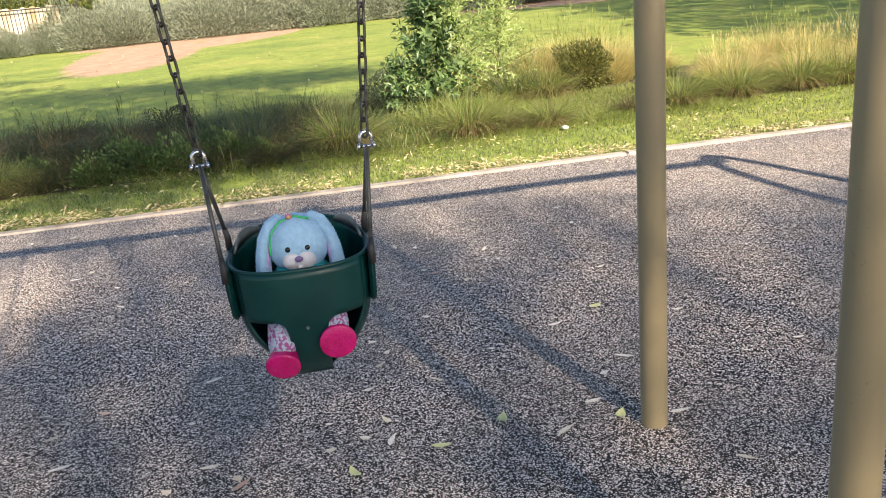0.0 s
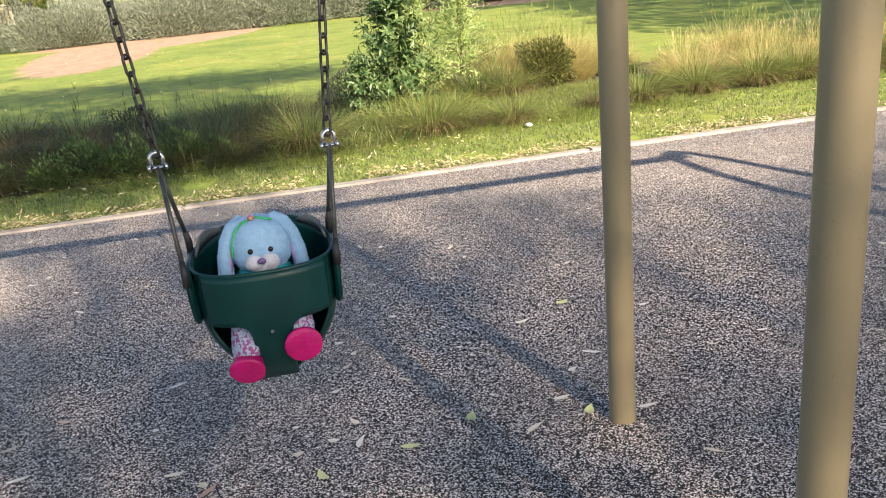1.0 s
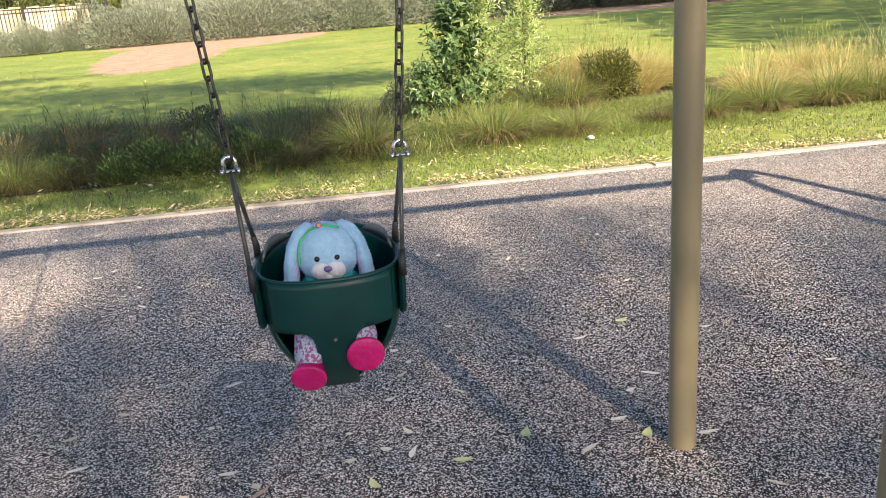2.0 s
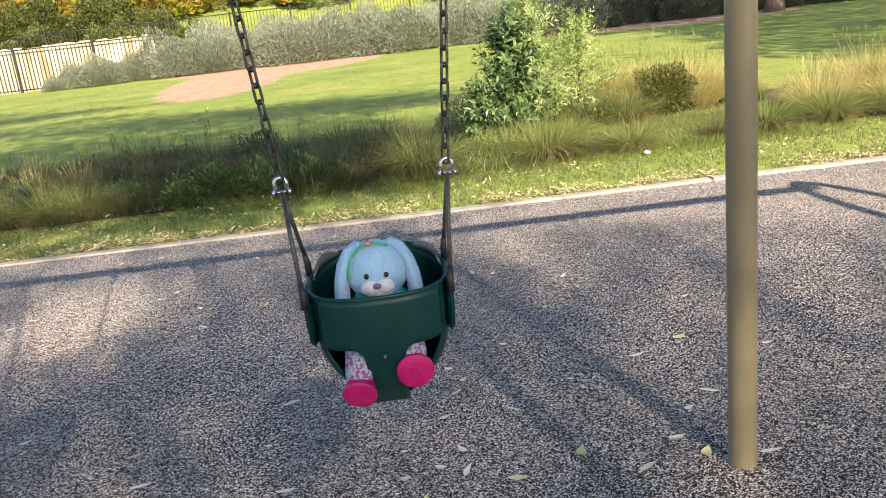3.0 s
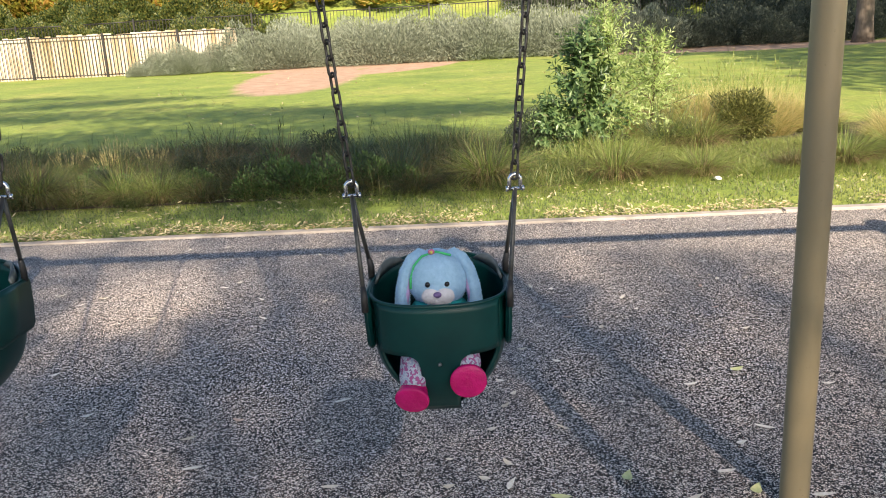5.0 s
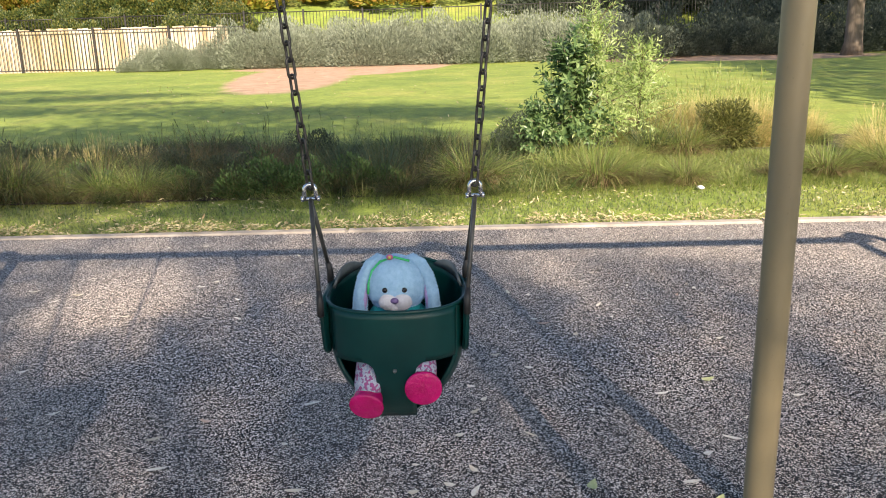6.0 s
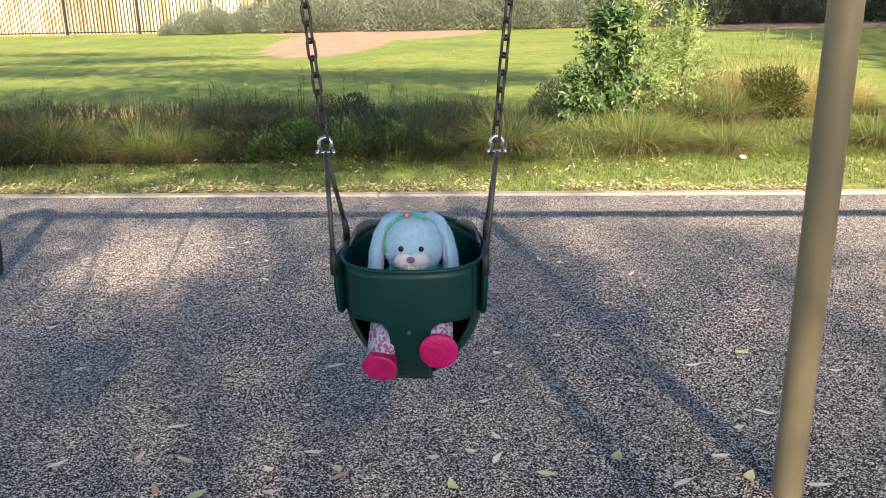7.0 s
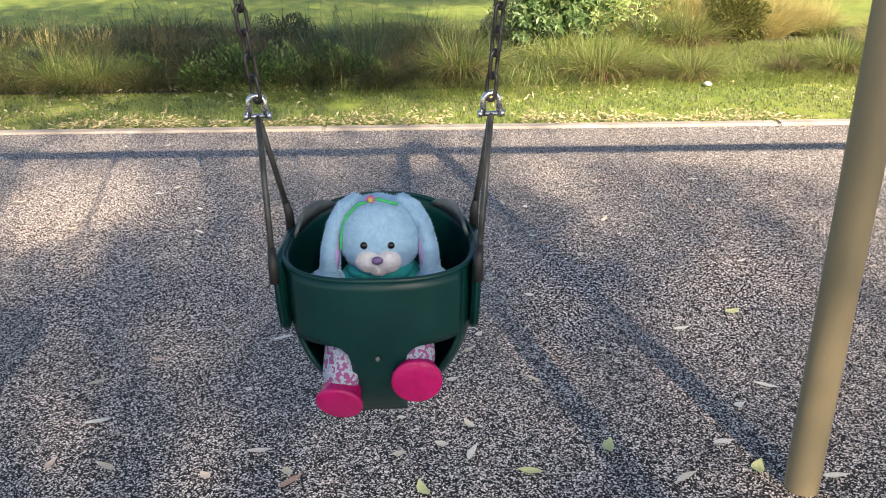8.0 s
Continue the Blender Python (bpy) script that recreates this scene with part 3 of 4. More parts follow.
# ---- plants ----
def blade(verts, faces, base, way, length, width, droop, segs=3):
    """A tapering bent blade; way is its first direction."""
    d = way.normalized()
    side = d.cross(Vector((0, 0, 1)))
    side = side.normalized() if side.length > 1e-4 else Vector((1, 0, 0))
    side = Matrix.Rotation(random.uniform(-0.9, 0.9), 3, d) @ side
    p = base.copy()
    k = len(verts)
    for i in range(segs):
        w = width * (1 - 0.75 * i / segs) / 2
        verts.append(p - side * w)
        verts.append(p + side * w)
        p = p + d * (length / segs)
        d = (d + Vector((0, 0, -droop / segs)) + Vector((way.x, way.y, 0)) * (droop * 0.5 / segs)).normalized()
    verts.append(p)
    for i in range(segs - 1):
        a = k + 2 * i
        faces.append((a, a + 1, a + 3, a + 2))
    a = k + 2 * (segs - 1)
    faces.append((a, a + 1, a + 2))


def clump_mesh(name, mat, mat2, count, height, spread, droop, width, plume=0, seed=1, skirt=9.0, thatch=0):
    random.seed(seed)
    verts, faces, index = [], [], []
    for i in range(count):
        a = random.uniform(0, 2 * math.pi)
        r = spread * 0.35 * math.sqrt(random.random())
        lean = random.random() ** 0.6 * 1.25
        base = Vector((r * math.cos(a), r * math.sin(a), -0.02))
        b = a + random.uniform(-0.7, 0.7)
        way = Vector((math.cos(b) * lean, math.sin(b) * lean, 1.0))
        n0 = len(faces)
        blade(verts, faces, base, way, height * random.uniform(0.6, 1.15), width * random.uniform(0.7, 1.3), droop * random.uniform(0.4, 1.3))
        index += [1 if random.random() < 0.25 or lean > skirt else 0] * (len(faces) - n0)
    for i in range(plume):
        a = random.uniform(0, 2 * math.pi)
        lean = random.random() * 0.55
        base = Vector((0.08 * math.cos(a), 0.08 * math.sin(a), 0))
        way = Vector((math.cos(a) * lean, math.sin(a) * lean, 1.0)).normalized()
        long = height * random.uniform(0.95, 1.3)
        n0 = len(faces)
        blade(verts, faces, base, way, long, 0.004, 0.25)
        for k in range(10):
            q = base + way * long * random.uniform(0.62, 0.98) + Vector((way.x, way.y, -0.3)) * 0.04
            blade(verts, faces, q, way + Vector((random.uniform(-.5, .5), random.uniform(-.5, .5), 0)), 0.07, 0.006, 0.5, 1)
        index += [1] * (len(faces) - n0)
    for i in range(thatch):
        a = random.uniform(0, 2 * math.pi)
        r = spread * random.uniform(0.1, 0.3)
        n0 = len(faces)
        blade(verts, faces, Vector((r * math.cos(a), r * math.sin(a), random.uniform(0.02, 0.1))), Vector((math.cos(a), math.sin(a), random.uniform(0.2, 0.9))), height * random.uniform(0.35, 0.6), width * 1.2, random.uniform(1.6, 3.2))
        index += [2] * (len(faces) - n0)
    return soup(name, verts, faces, mat, mat2, THATCH, index=index)


def place_plants(name, label, category, group, meshes, spots):
    for i, (x, y, s, turn) in enumerate(spots):
        ob = new(name, meshes[i % len(meshes)])
        ob.matrix_basis = pose(x, y, ground_height(x, y) + 0.015, 0, 0, turn) @ Matrix.Diagonal((s, s, s * random.uniform(0.88, 1.12), 1))
        tagged(ob, label, category, group)


def spots_in(x0, x1, y0, y1, step, size, seed):
    random.seed(seed)
    out = []
    y = y0
    while y <= y1:
        x = x0 + random.uniform(0, step)
        while x <= x1:
            out.append((x + random.uniform(-0.3, 0.3) * step, y + random.uniform(-0.35, 0.35) * step, random.uniform(*size), random.uniform(0, 360)))
            x += step * random.uniform(0.75, 1.3)
        y += step * 0.85
    return out


def build_bed():
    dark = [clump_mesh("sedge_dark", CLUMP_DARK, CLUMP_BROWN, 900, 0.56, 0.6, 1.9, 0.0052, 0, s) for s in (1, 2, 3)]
    green = [clump_mesh("sedge_green", CLUMP_GREEN, CLUMP_DARK, 800, 0.52, 0.6, 2.0, 0.005, 0, s) for s in (4, 5)]
    brown = [clump_mesh("sedge_brown", CLUMP_BROWN, CLUMP_DARK, 850, 0.56, 0.55, 1.9, 0.005, 3, s) for s in (6, 7)]
    straw = [clump_mesh("straw_grass", CLUMP_LIME, CLUMP_STRAW, 620, 0.52, 0.6, 1.0, 0.0045, 30, s) for s in (8, 9, 10)]
    haze = [clump_mesh("straw_haze", CLUMP_STRAW, CLUMP_LIME, 3600, 0.70, 0.95, 1.1, 0.0032, 24, s) for s in (14, 15)]
    tussock = [clump_mesh("tussock", CLUMP_OLIVE, CLUMP_BROWN, 1300, 0.62, 0.45, 1.9, 0.0045, 0, s, 1.1, 420) for s in (16, 17)]
    lime = [clump_mesh("sedge_lime", CLUMP_LIME, CLUMP_GREEN, 900, 0.5, 0.7, 2.1, 0.0048, 0, s) for s in (11, 12)]
    blue = [clump_mesh("rush", CLUMP_BLUE, CLUMP_GREEN, 240, 0.7, 0.35, 0.3, 0.007, 6, s) for s in (13,)]
    carpet = [clump_mesh("low_sedge", CLUMP_LIME, CLUMP_GREEN, 900, 0.13, 1.3, 1.2, 0.0036, 0, s) for s in (18, 19)]
    left = spots_in(-9.5, 0.5, 7.36, 9.8, 0.46, (0.45, 1.0), 21)
    random.seed(5)
    picks = {"d": [], "g": [], "b": []}
    for s in left:
        w = noise.noise(Vector((s[0] * 0.55, s[1] * 0.8, 4)))
        key = "b" if w > 0.22 else ("g" if w < -0.12 else "d")
        picks[key].append(s)
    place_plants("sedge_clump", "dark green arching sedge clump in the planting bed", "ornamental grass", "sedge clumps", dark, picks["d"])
    place_plants("sedge_clump", "mid green arching sedge clump in the planting bed", "ornamental grass", "sedge clumps", green, picks["g"])
    place_plants("sedge_clump", "browning sedge clump with dry seed heads", "ornamental grass", "sedge clumps", brown, picks["b"])
    place_plants("straw_grass_clump", "straw-coloured feathery grass clump", "ornamental grass", "straw grass clumps", straw,
                 [(-4.2, 8.7, 0.6, 10), (-3.8, 9.0, 0.65, 80), (-3.7, 8.6, 0.55, 200), (-3.3, 8.8, 0.55, 300)])
    place_plants("straw_grass_clump", "pale feathery straw grass fanning out behind the round bush", "ornamental grass", "straw grass clumps", haze,
                 [(2.95, 10.1, 0.95, 15), (3.4, 10.2, 1.05, 80), (2.5, 10.0, 0.85, 140), (3.8, 10.1, 0.9, 40), (3.15, 9.85, 0.95, 250), (4.15, 10.0, 0.7, 10), (2.7, 9.75, 0.8, 60), (3.6, 9.8, 0.85, 170), (2.3, 9.8, 0.7, 300)])
    place_plants("sedge_clump", "arching olive sedge tussock with a brown base", "ornamental grass", "sedge tussocks", tussock,
                 [(2.62, 9.1, 0.95, 10), (2.3, 9.25, 0.75, 50), (2.2, 7.5, 0.62, 80), (1.42, 7.55, 0.9, 40), (0.25, 7.55, 0.95, 10), (3.62, 7.78, 0.8, 60),
                  (4.25, 7.8, 0.8, 130), (4.95, 7.85, 0.85, 20), (5.5, 7.9, 0.85, 200), (6.2, 7.9, 0.9, 50), (6.9, 7.9, 0.9, 10), (7.7, 8.0, 0.95, 250), (-3.1, 7.4, 0.75, 5), (-2.75, 7.35, 0.7, 90), (-3.9, 7.45, 0.8, 150), (-5.4, 7.5, 0.9, 30)])
    place_plants("straw_grass_clump", "straw-coloured feathery grass clump in the sun", "ornamental grass", "straw grass clumps", haze + straw, spots_in(4.2, 11.5, 8.5, 9.9, 0.6, (0.6, 0.85), 33))
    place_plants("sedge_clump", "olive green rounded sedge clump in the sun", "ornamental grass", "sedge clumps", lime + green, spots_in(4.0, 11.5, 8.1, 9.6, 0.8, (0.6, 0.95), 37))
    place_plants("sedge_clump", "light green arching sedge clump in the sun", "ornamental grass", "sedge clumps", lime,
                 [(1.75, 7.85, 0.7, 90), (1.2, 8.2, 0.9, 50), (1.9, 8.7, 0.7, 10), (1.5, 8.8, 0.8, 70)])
    place_plants("low_sedge", "low soft green sedge spreading between the tussocks", "ornamental grass", "low sedges", carpet,
                 spots_in(1.7, 4.2, 7.5, 9.3, 0.36, (0.7, 1.1), 44) + spots_in(-1.6, 1.7, 7.3, 8.1, 0.4, (0.7, 1.2), 45))
    random.seed(61)
    verts, faces = [], []
    for i in range(21000):
        x = random.uniform(-10, 1.6)
        y = BED_Y + 0.02 + 0.25 * min(max((x - 1.2) / 1.5, 0.0), 1.0) + random.random() * 2.9
        way = Vector((random.uniform(-1, 1), random.uniform(-1, 1), random.uniform(0.4, 1.4)))
        blade(verts, faces, Vector((x, y, ground_height(x, y))), way, random.uniform(0.1, 0.34), 0.009, random.uniform(0.4, 1.5), 2)
    ob = new("bed_undergrowth", soup("bed_undergrowth", verts, faces, CLUMP_GREEN))
    tagged(ob, "low tangled green undergrowth between the clumps", "undergrowth", kind="stuff")
    forb = [bush_mesh("leafy_forb", LEAF_FORB, 0.24, 0.24, 900, 0.035, 0.016, s, 6, 0.7) for s in (51, 52)]
    place_plants("leafy_forb", "low leafy green plant at the front of the bed", "plant", "leafy plants", forb,
                 [(-3.1, 7.5, 0.8, 0), (-1.9, 7.35, 1.0, 50), (-1.55, 7.45, 1.2, 90), (-1.2, 7.4, 1.1, 90), (-0.5, 7.5, 0.9, 10), (-4.3, 7.5, 0.8, 70), (-2.4, 7.6, 0.9, 30), (-3.6, 7.9, 0.9, 0), (-0.8, 7.6, 1.1, 20), (-1.7, 7.8, 1.2, 140)])
    place_plants("rush_clump", "upright blue-green rush clump", "ornamental grass", "rush clumps", blue,
                 [(2.3, 9.2, 0.9, 0), (-1.0, 8.0, 0.85, 40), (-0.6, 7.7, 0.8, 120), (6.9, 9.6, 1.1, 60)])
    place_plants("sedge_clump", "small brown-based sedge clump beside the lawn", "ornamental grass", "sedge clumps", brown,
                 [(1.75, 7.5, 0.5, 0), (-0.4, 7.4, 0.6, 200), (-1.0, 7.4, 0.55, 40), (-2.3, 7.35, 0.6, 80), (-3.5, 7.35, 0.65, 10), (3.1, 7.7, 0.45, 0)])


def leaf_quad(verts, faces, p, way, normal, length, width):
    """A pointed leaf folded along its midrib."""
    side = way.cross(normal).normalized()
    k = len(verts)
    fold = normal * width * 0.18
    verts += [p, p + way * length * 0.45 + side * width / 2 + fold, p + way * length, p + way * length * 0.45 - side * width / 2 + fold]
    faces += [(k, k + 1, k + 2), (k, k + 2, k + 3)]


def shoot(verts, faces, base, way, length, leaves, leaf_len, leaf_wid, droop=0.15):
    """A leafy shoot; returns its stem points."""
    p, d = base.copy(), way.normalized()
    stem = [p.copy()]
    for i in range(leaves):
        p = p + d * (length / leaves)
        d = (d + rand_unit() * 0.10 + Vector((0, 0, -droop / leaves))).normalized()
        stem.append(p.copy())
        a = i * 2.4
        side = Matrix.Rotation(a, 3, d) @ d.orthogonal().normalized()
        w = (side * 0.9 + d * 0.6 + Vector((0, 0, -0.1))).normalized()
        n = (d - w * d.dot(w)).normalized()
        s = (0.55 + 0.45 * math.sin(math.pi * (i + 1) / (leaves + 1))) * random.uniform(0.8, 1.15)
        leaf_quad(verts, faces, p, w, n, leaf_len * s, leaf_wid * s)
    return stem


def build_sapling(x, y, height, label, leaf_mat, leaf_len, leaf_wid, shoots, spread, seed, lean=0.0):
    random.seed(seed)
    tree = thing("sapling", label, "sapling", pose(x, y, -0.02))
    verts, faces = [], []
    bm = bmesh.new()
    add_tube(bm, [(0, 0, 0), (lean * 0.4 + 0.02, 0.01, height * 0.4), (lean * 0.85, 0.0, height * 0.85)], [0.016, 0.012, 0.005], 8)
    twig = None
    for i in range(shoots):
        t = (i + 0.5) / shoots
        z = height * (0.04 + 0.76 * t)
        a = i * 2.4 + random.uniform(-0.3, 0.3)
        out = spread * (1.0 - 0.78 * t) * random.uniform(0.45, 1.1)
        way = Vector((math.cos(a) * out, math.sin(a) * out, height * random.uniform(0.08, 0.3)))
        stem = shoot(verts, faces, Vector((lean * z / height, 0, z)), way, way.length * 1.1, 17, leaf_len, leaf_wid, 0.3)
        if i % 3 == 0:
            twig = bmesh.new()
            add_tube(twig, stem[::3], 0.003, 5)
            part("stem", twig, TWIG, tree)
    part("trunk", bm, TWIG, tree)
    part("crown", soup("crown", verts, faces, leaf_mat), leaf_mat, tree)


def bush_mesh(name, mat, rx, rz, count, leaf, width, seed, lumps=9, fill=0.35, lift=0.0):
    """A mound of leafy sprays with an uneven outline."""
    random.seed(seed)
    verts, faces = [], []
    bumps = [(rand_unit(), random.uniform(0.1, 0.32)) for _ in range(lumps)]
    sharp = 8 if lumps < 20 else 22
    for i in range(count):
        u = rand_unit()
        if not lift:
            u.z = abs(u.z)
        r = 0.82
        for b, h in bumps:
            r += h * max(0.0, u.dot(b)) ** sharp
        r *= 1 - fill * random.random() ** 2
        p = Vector((u.x * rx * r, u.y * rx * r, u.z * rz * r + 0.02 + lift))
        way = (u + rand_unit() * 0.6 + Vector((0, 0, 0.35))).normalized()
        n = way.cross(rand_unit()).normalized()
        leaf_quad(verts, faces, p, way, n, leaf * random.uniform(0.6, 1.4), width * random.uniform(0.7, 1.3))
    return soup(name, verts, faces, mat)


def build_bushes():
    me = bush_mesh("round_bush", LEAF_BOX, 0.31, 0.27, 9000, 0.042, 0.014, 3, 30, 0.6, 0.22)
    ob = new("round_bush", me)
    ob.matrix_basis = pose(3.2, 9.45, 0.0)
    tagged(ob, "small rounded olive-green bush among the grasses", "bush")
    build_sapling(1.38, 9.3, 1.3, "leafy sapling with glossy deep green leaves in the planting bed", LEAF_GLOSS, 0.13, 0.05, 110, 0.62, 7, 0.03)
    build_sapling(1.75, 9.5, 1.72, "sapling with dense fine light green leaves and two leading shoots", LEAF_WILLOW, 0.085, 0.022, 190, 0.80, 8, -0.1)
    build_sapling(2.2, 9.6, 1.35, "slender feathery sapling with light green leaves", LEAF_WILLOW, 0.085, 0.02, 130, 0.62, 10, 0.05)
    build_sapling(1.02, 9.15, 0.62, "low leafy shrub shoot with dark green leaves", LEAF_GLOSS, 0.085, 0.036, 70, 0.5, 9)
    low = [bush_mesh("low_shrub", LEAF_SHADE, 0.42, 0.5, 6500, 0.034, 0.014, s, 26, 0.8) for s in (4, 5)]
    place_plants("low_shrub", "low dark green shrub in shade among sedges", "shrub", "low shrubs", low,
                 [(-1.4, 9.0, 0.8, 0), (0.75, 9.2, 0.75, 10), (-5.2, 8.3, 0.8, 60), (-4.6, 8.5, 0.7, 15), (-2.2, 7.95, 0.6, 40), (-1.9, 7.7, 0.55, 100), (-2.7, 8.1, 0.55, 200), (-0.9, 8.1, 0.5, 10), (-3.4, 7.8, 0.5, 300)])
    grey = [bush_mesh("grey_shrub", LEAF_GREY, 1.75, 1.7, 13000, 0.14, 0.034, s, 40, 0.7) for s in (11, 12, 13, 14)]
    random.seed(17)
    spots = []
    x = -13.3
    for i in range(21):
        h = 0.30 + 0.58 * min(1, i / 6)
        x += 1.3 * h
        spots.append((x, 33.9 + 1.2 * min(1, i / 5) + 0.5 * math.sin(i * 1.7), h * random.uniform(0.9, 1.1), random.uniform(0, 360)))
    for i in range(10):
        x = -6.8 + i * 1.5
        spots.append((x, 37.6, random.uniform(0.85, 1.0), random.uniform(0, 360)))
    place_plants("grey_shrub", "grey-green mounded shrub in a long row", "shrub", "grey shrubs", grey, spots)
    shade = [bush_mesh("dark_shrub", LEAF_FAR, 1.7, 1.75, 8000, 0.15, 0.055, s, 34, 0.75) for s in (21, 22)]
    spots = [(6.6 + i * 1.3, 36.6 + 0.7 * math.sin(i * 2.1), random.uniform(0.62, 0.86), random.uniform(0, 360)) for i in range(16)]
    # rear rows are added as a dark backdrop over the bright bank
    spots += [(13.0 + i * 1.5, 39.6 + 0.6 * math.sin(i * 1.3), random.uniform(0.8, 1.05), random.uniform(0, 360)) for i in range(9)]
    spots += [(5.0 + i * 1.7, 46.0 + math.sin(i * 1.7), random.uniform(1.15, 1.5), random.uniform(0, 360)) for i in range(15)]
    place_plants("dark_shrub", "dark green shrub in tree shade beyond the lawn", "shrub", "dark shrubs", shade, spots)
    ivy = [bush_mesh("ivy_mass", LEAF_IVY, 1.7, 1.9, 10000, 0.12, 0.095, s, 26, 0.45) for s in (31, 32, 33)]
    spots = [(-27 + i * 1.6, 38.9 + 0.5 * math.sin(i * 1.3), random.uniform(0.78, 0.92), random.uniform(0, 360)) for i in range(13)]
    spots += [(-28 + i * 1.9, 43.4 + 0.5 * math.sin(i * 2.9), random.uniform(0.7, 0.95), random.uniform(0, 360)) for i in range(10)]
    spots += [(-31 + i * 3.4, 45.5 + math.sin(i * 2.3), random.uniform(0.8, 1.2), random.uniform(0, 360)) for i in range(6)]
    place_plants("ivy_bank", "dense ivy growing over the bank behind the fence", "ivy", "ivy banks", ivy, spots)
    gold = [bush_mesh("golden_shrub", LEAF_GOLD, 1.8, 1.6, 3600, 0.26, 0.12, s, 12, 0.3) for s in (41, 42)]
    spots = [(-30 + i * 3.0, 49.0 + math.sin(i * 1.9), random.uniform(1.1, 1.6), random.uniform(0, 360)) for i in range(19)]
    place_plants("golden_shrub", "yellow-green flowering shrub on the bank", "shrub", "golden shrubs", gold, spots)


build_bed()
build_bushes()


# ---- mown grass and litter ----
def build_grass():
    random.seed(77)
    verts, faces = [], []
    for i in range(76000):
        x = random.uniform(-9, 10)
        y = KERB_Y + 0.095 + (random.random() ** 1.1) * (1.95 + 0.9 * min(max((x - 0.6) / 1.2, 0.0), 1.0))
        if noise.noise(Vector((x * 2.3, y * 2.3, 2))) < -0.42:
            continue
        a = random.uniform(0, 2 * math.pi)
        h = random.uniform(0.012, 0.036)
        w = random.uniform(0.003, 0.006)
        z = ground_height(x, y)
        c, s = math.cos(a), math.sin(a)
        k = len(verts)
        lean = random.uniform(0, 0.03)
        verts += [(x - c * w, y - s * w, z), (x + c * w, y + s * w, z), (x - s * lean, y + c * lean, z + h)]
        faces.append((k, k + 1, k + 2))
    ob = new("mown_grass", soup("mown_grass", verts, faces, GRASS_BLADE))
    tagged(ob, "short mown grass strip beside the kerb", "grass", kind="stuff")
    verts, faces = [], []
    for i in range(15000):
        x = random.uniform(-9, 10)
        near = random.random()
        y = KERB_Y + 0.07 + (abs(random.gauss(0, 0.15)) if near < 0.5 else random.random() ** 1.7 * 1.25)
        patch = noise.noise(Vector((x * 1.3, y * 2.0, 8)))
        if patch < (-0.2 if near < 0.5 else 0.05) or (near > 0.5 and random.random() < 0.45):
            continue
        way = Vector((random.uniform(-1, 1), random.uniform(-1, 1), random.uniform(-0.15, 0.4))).normalized()
        n = (Vector((0, 0, 1)) + rand_unit() * 0.6).normalized()
        n = (n - way * n.dot(way)).normalized()
        leaf_quad(verts, faces, Vector((x, y, 0.012 + random.uniform(0, 0.03))), way, n, random.uniform(0.022, 0.06), random.uniform(0.009, 0.018))
    for i in range(520):
        y = 11.0 + random.random() ** 0.8 * 22
        x = random.uniform(-0.42, 0.42) * y + 0.03 * y
        way = Vector((random.uniform(-1, 1), random.uniform(-1, 1), 0.2)).normalized()
        n = (Vector((0, 0, 1)) - way * way.z).normalized()
        leaf_quad(verts, faces, Vector((x, y, ground_height(x, y) + 0.04)), way, n, random.uniform(0.05, 0.09), random.uniform(0.025, 0.04))
    ob = new("leaf_litter", soup("leaf_litter", verts, faces, LITTER))
    tagged(ob, "pale dry leaf litter lying along the kerb and grass", "leaf litter", kind="stuff")


build_grass()


def leaf_mesh(name, mat, length, width, curl, seed):
    random.seed(seed)
    bm = bmesh.new()
    rows = []
    n = 6
    for i in range(n + 1):
        t = i / n
        w = width / 2 * math.sin(math.pi * min(max(t, 0.02), 0.985)) ** 0.8 * (1.15 - 0.4 * t)
        x = (t - 0.5) * length
        bend = 0.12 * length * math.sin(t * 2.6)
        z = curl * length * (2 * t - 1) ** 2 * 0.35 + 0.002
        rows.append([bm.verts.new((x, bend + s * w, z + abs(s) * w * 0.15 * random.uniform(0.4, 1.6))) for s in (-1, 0, 1)])
    for i in range(n):
        for k in range(2):
            bm.faces.new((rows[i][k], rows[i + 1][k], rows[i + 1][k + 1], rows[i][k + 1]))
    return mesh_of(name, bm, mat)


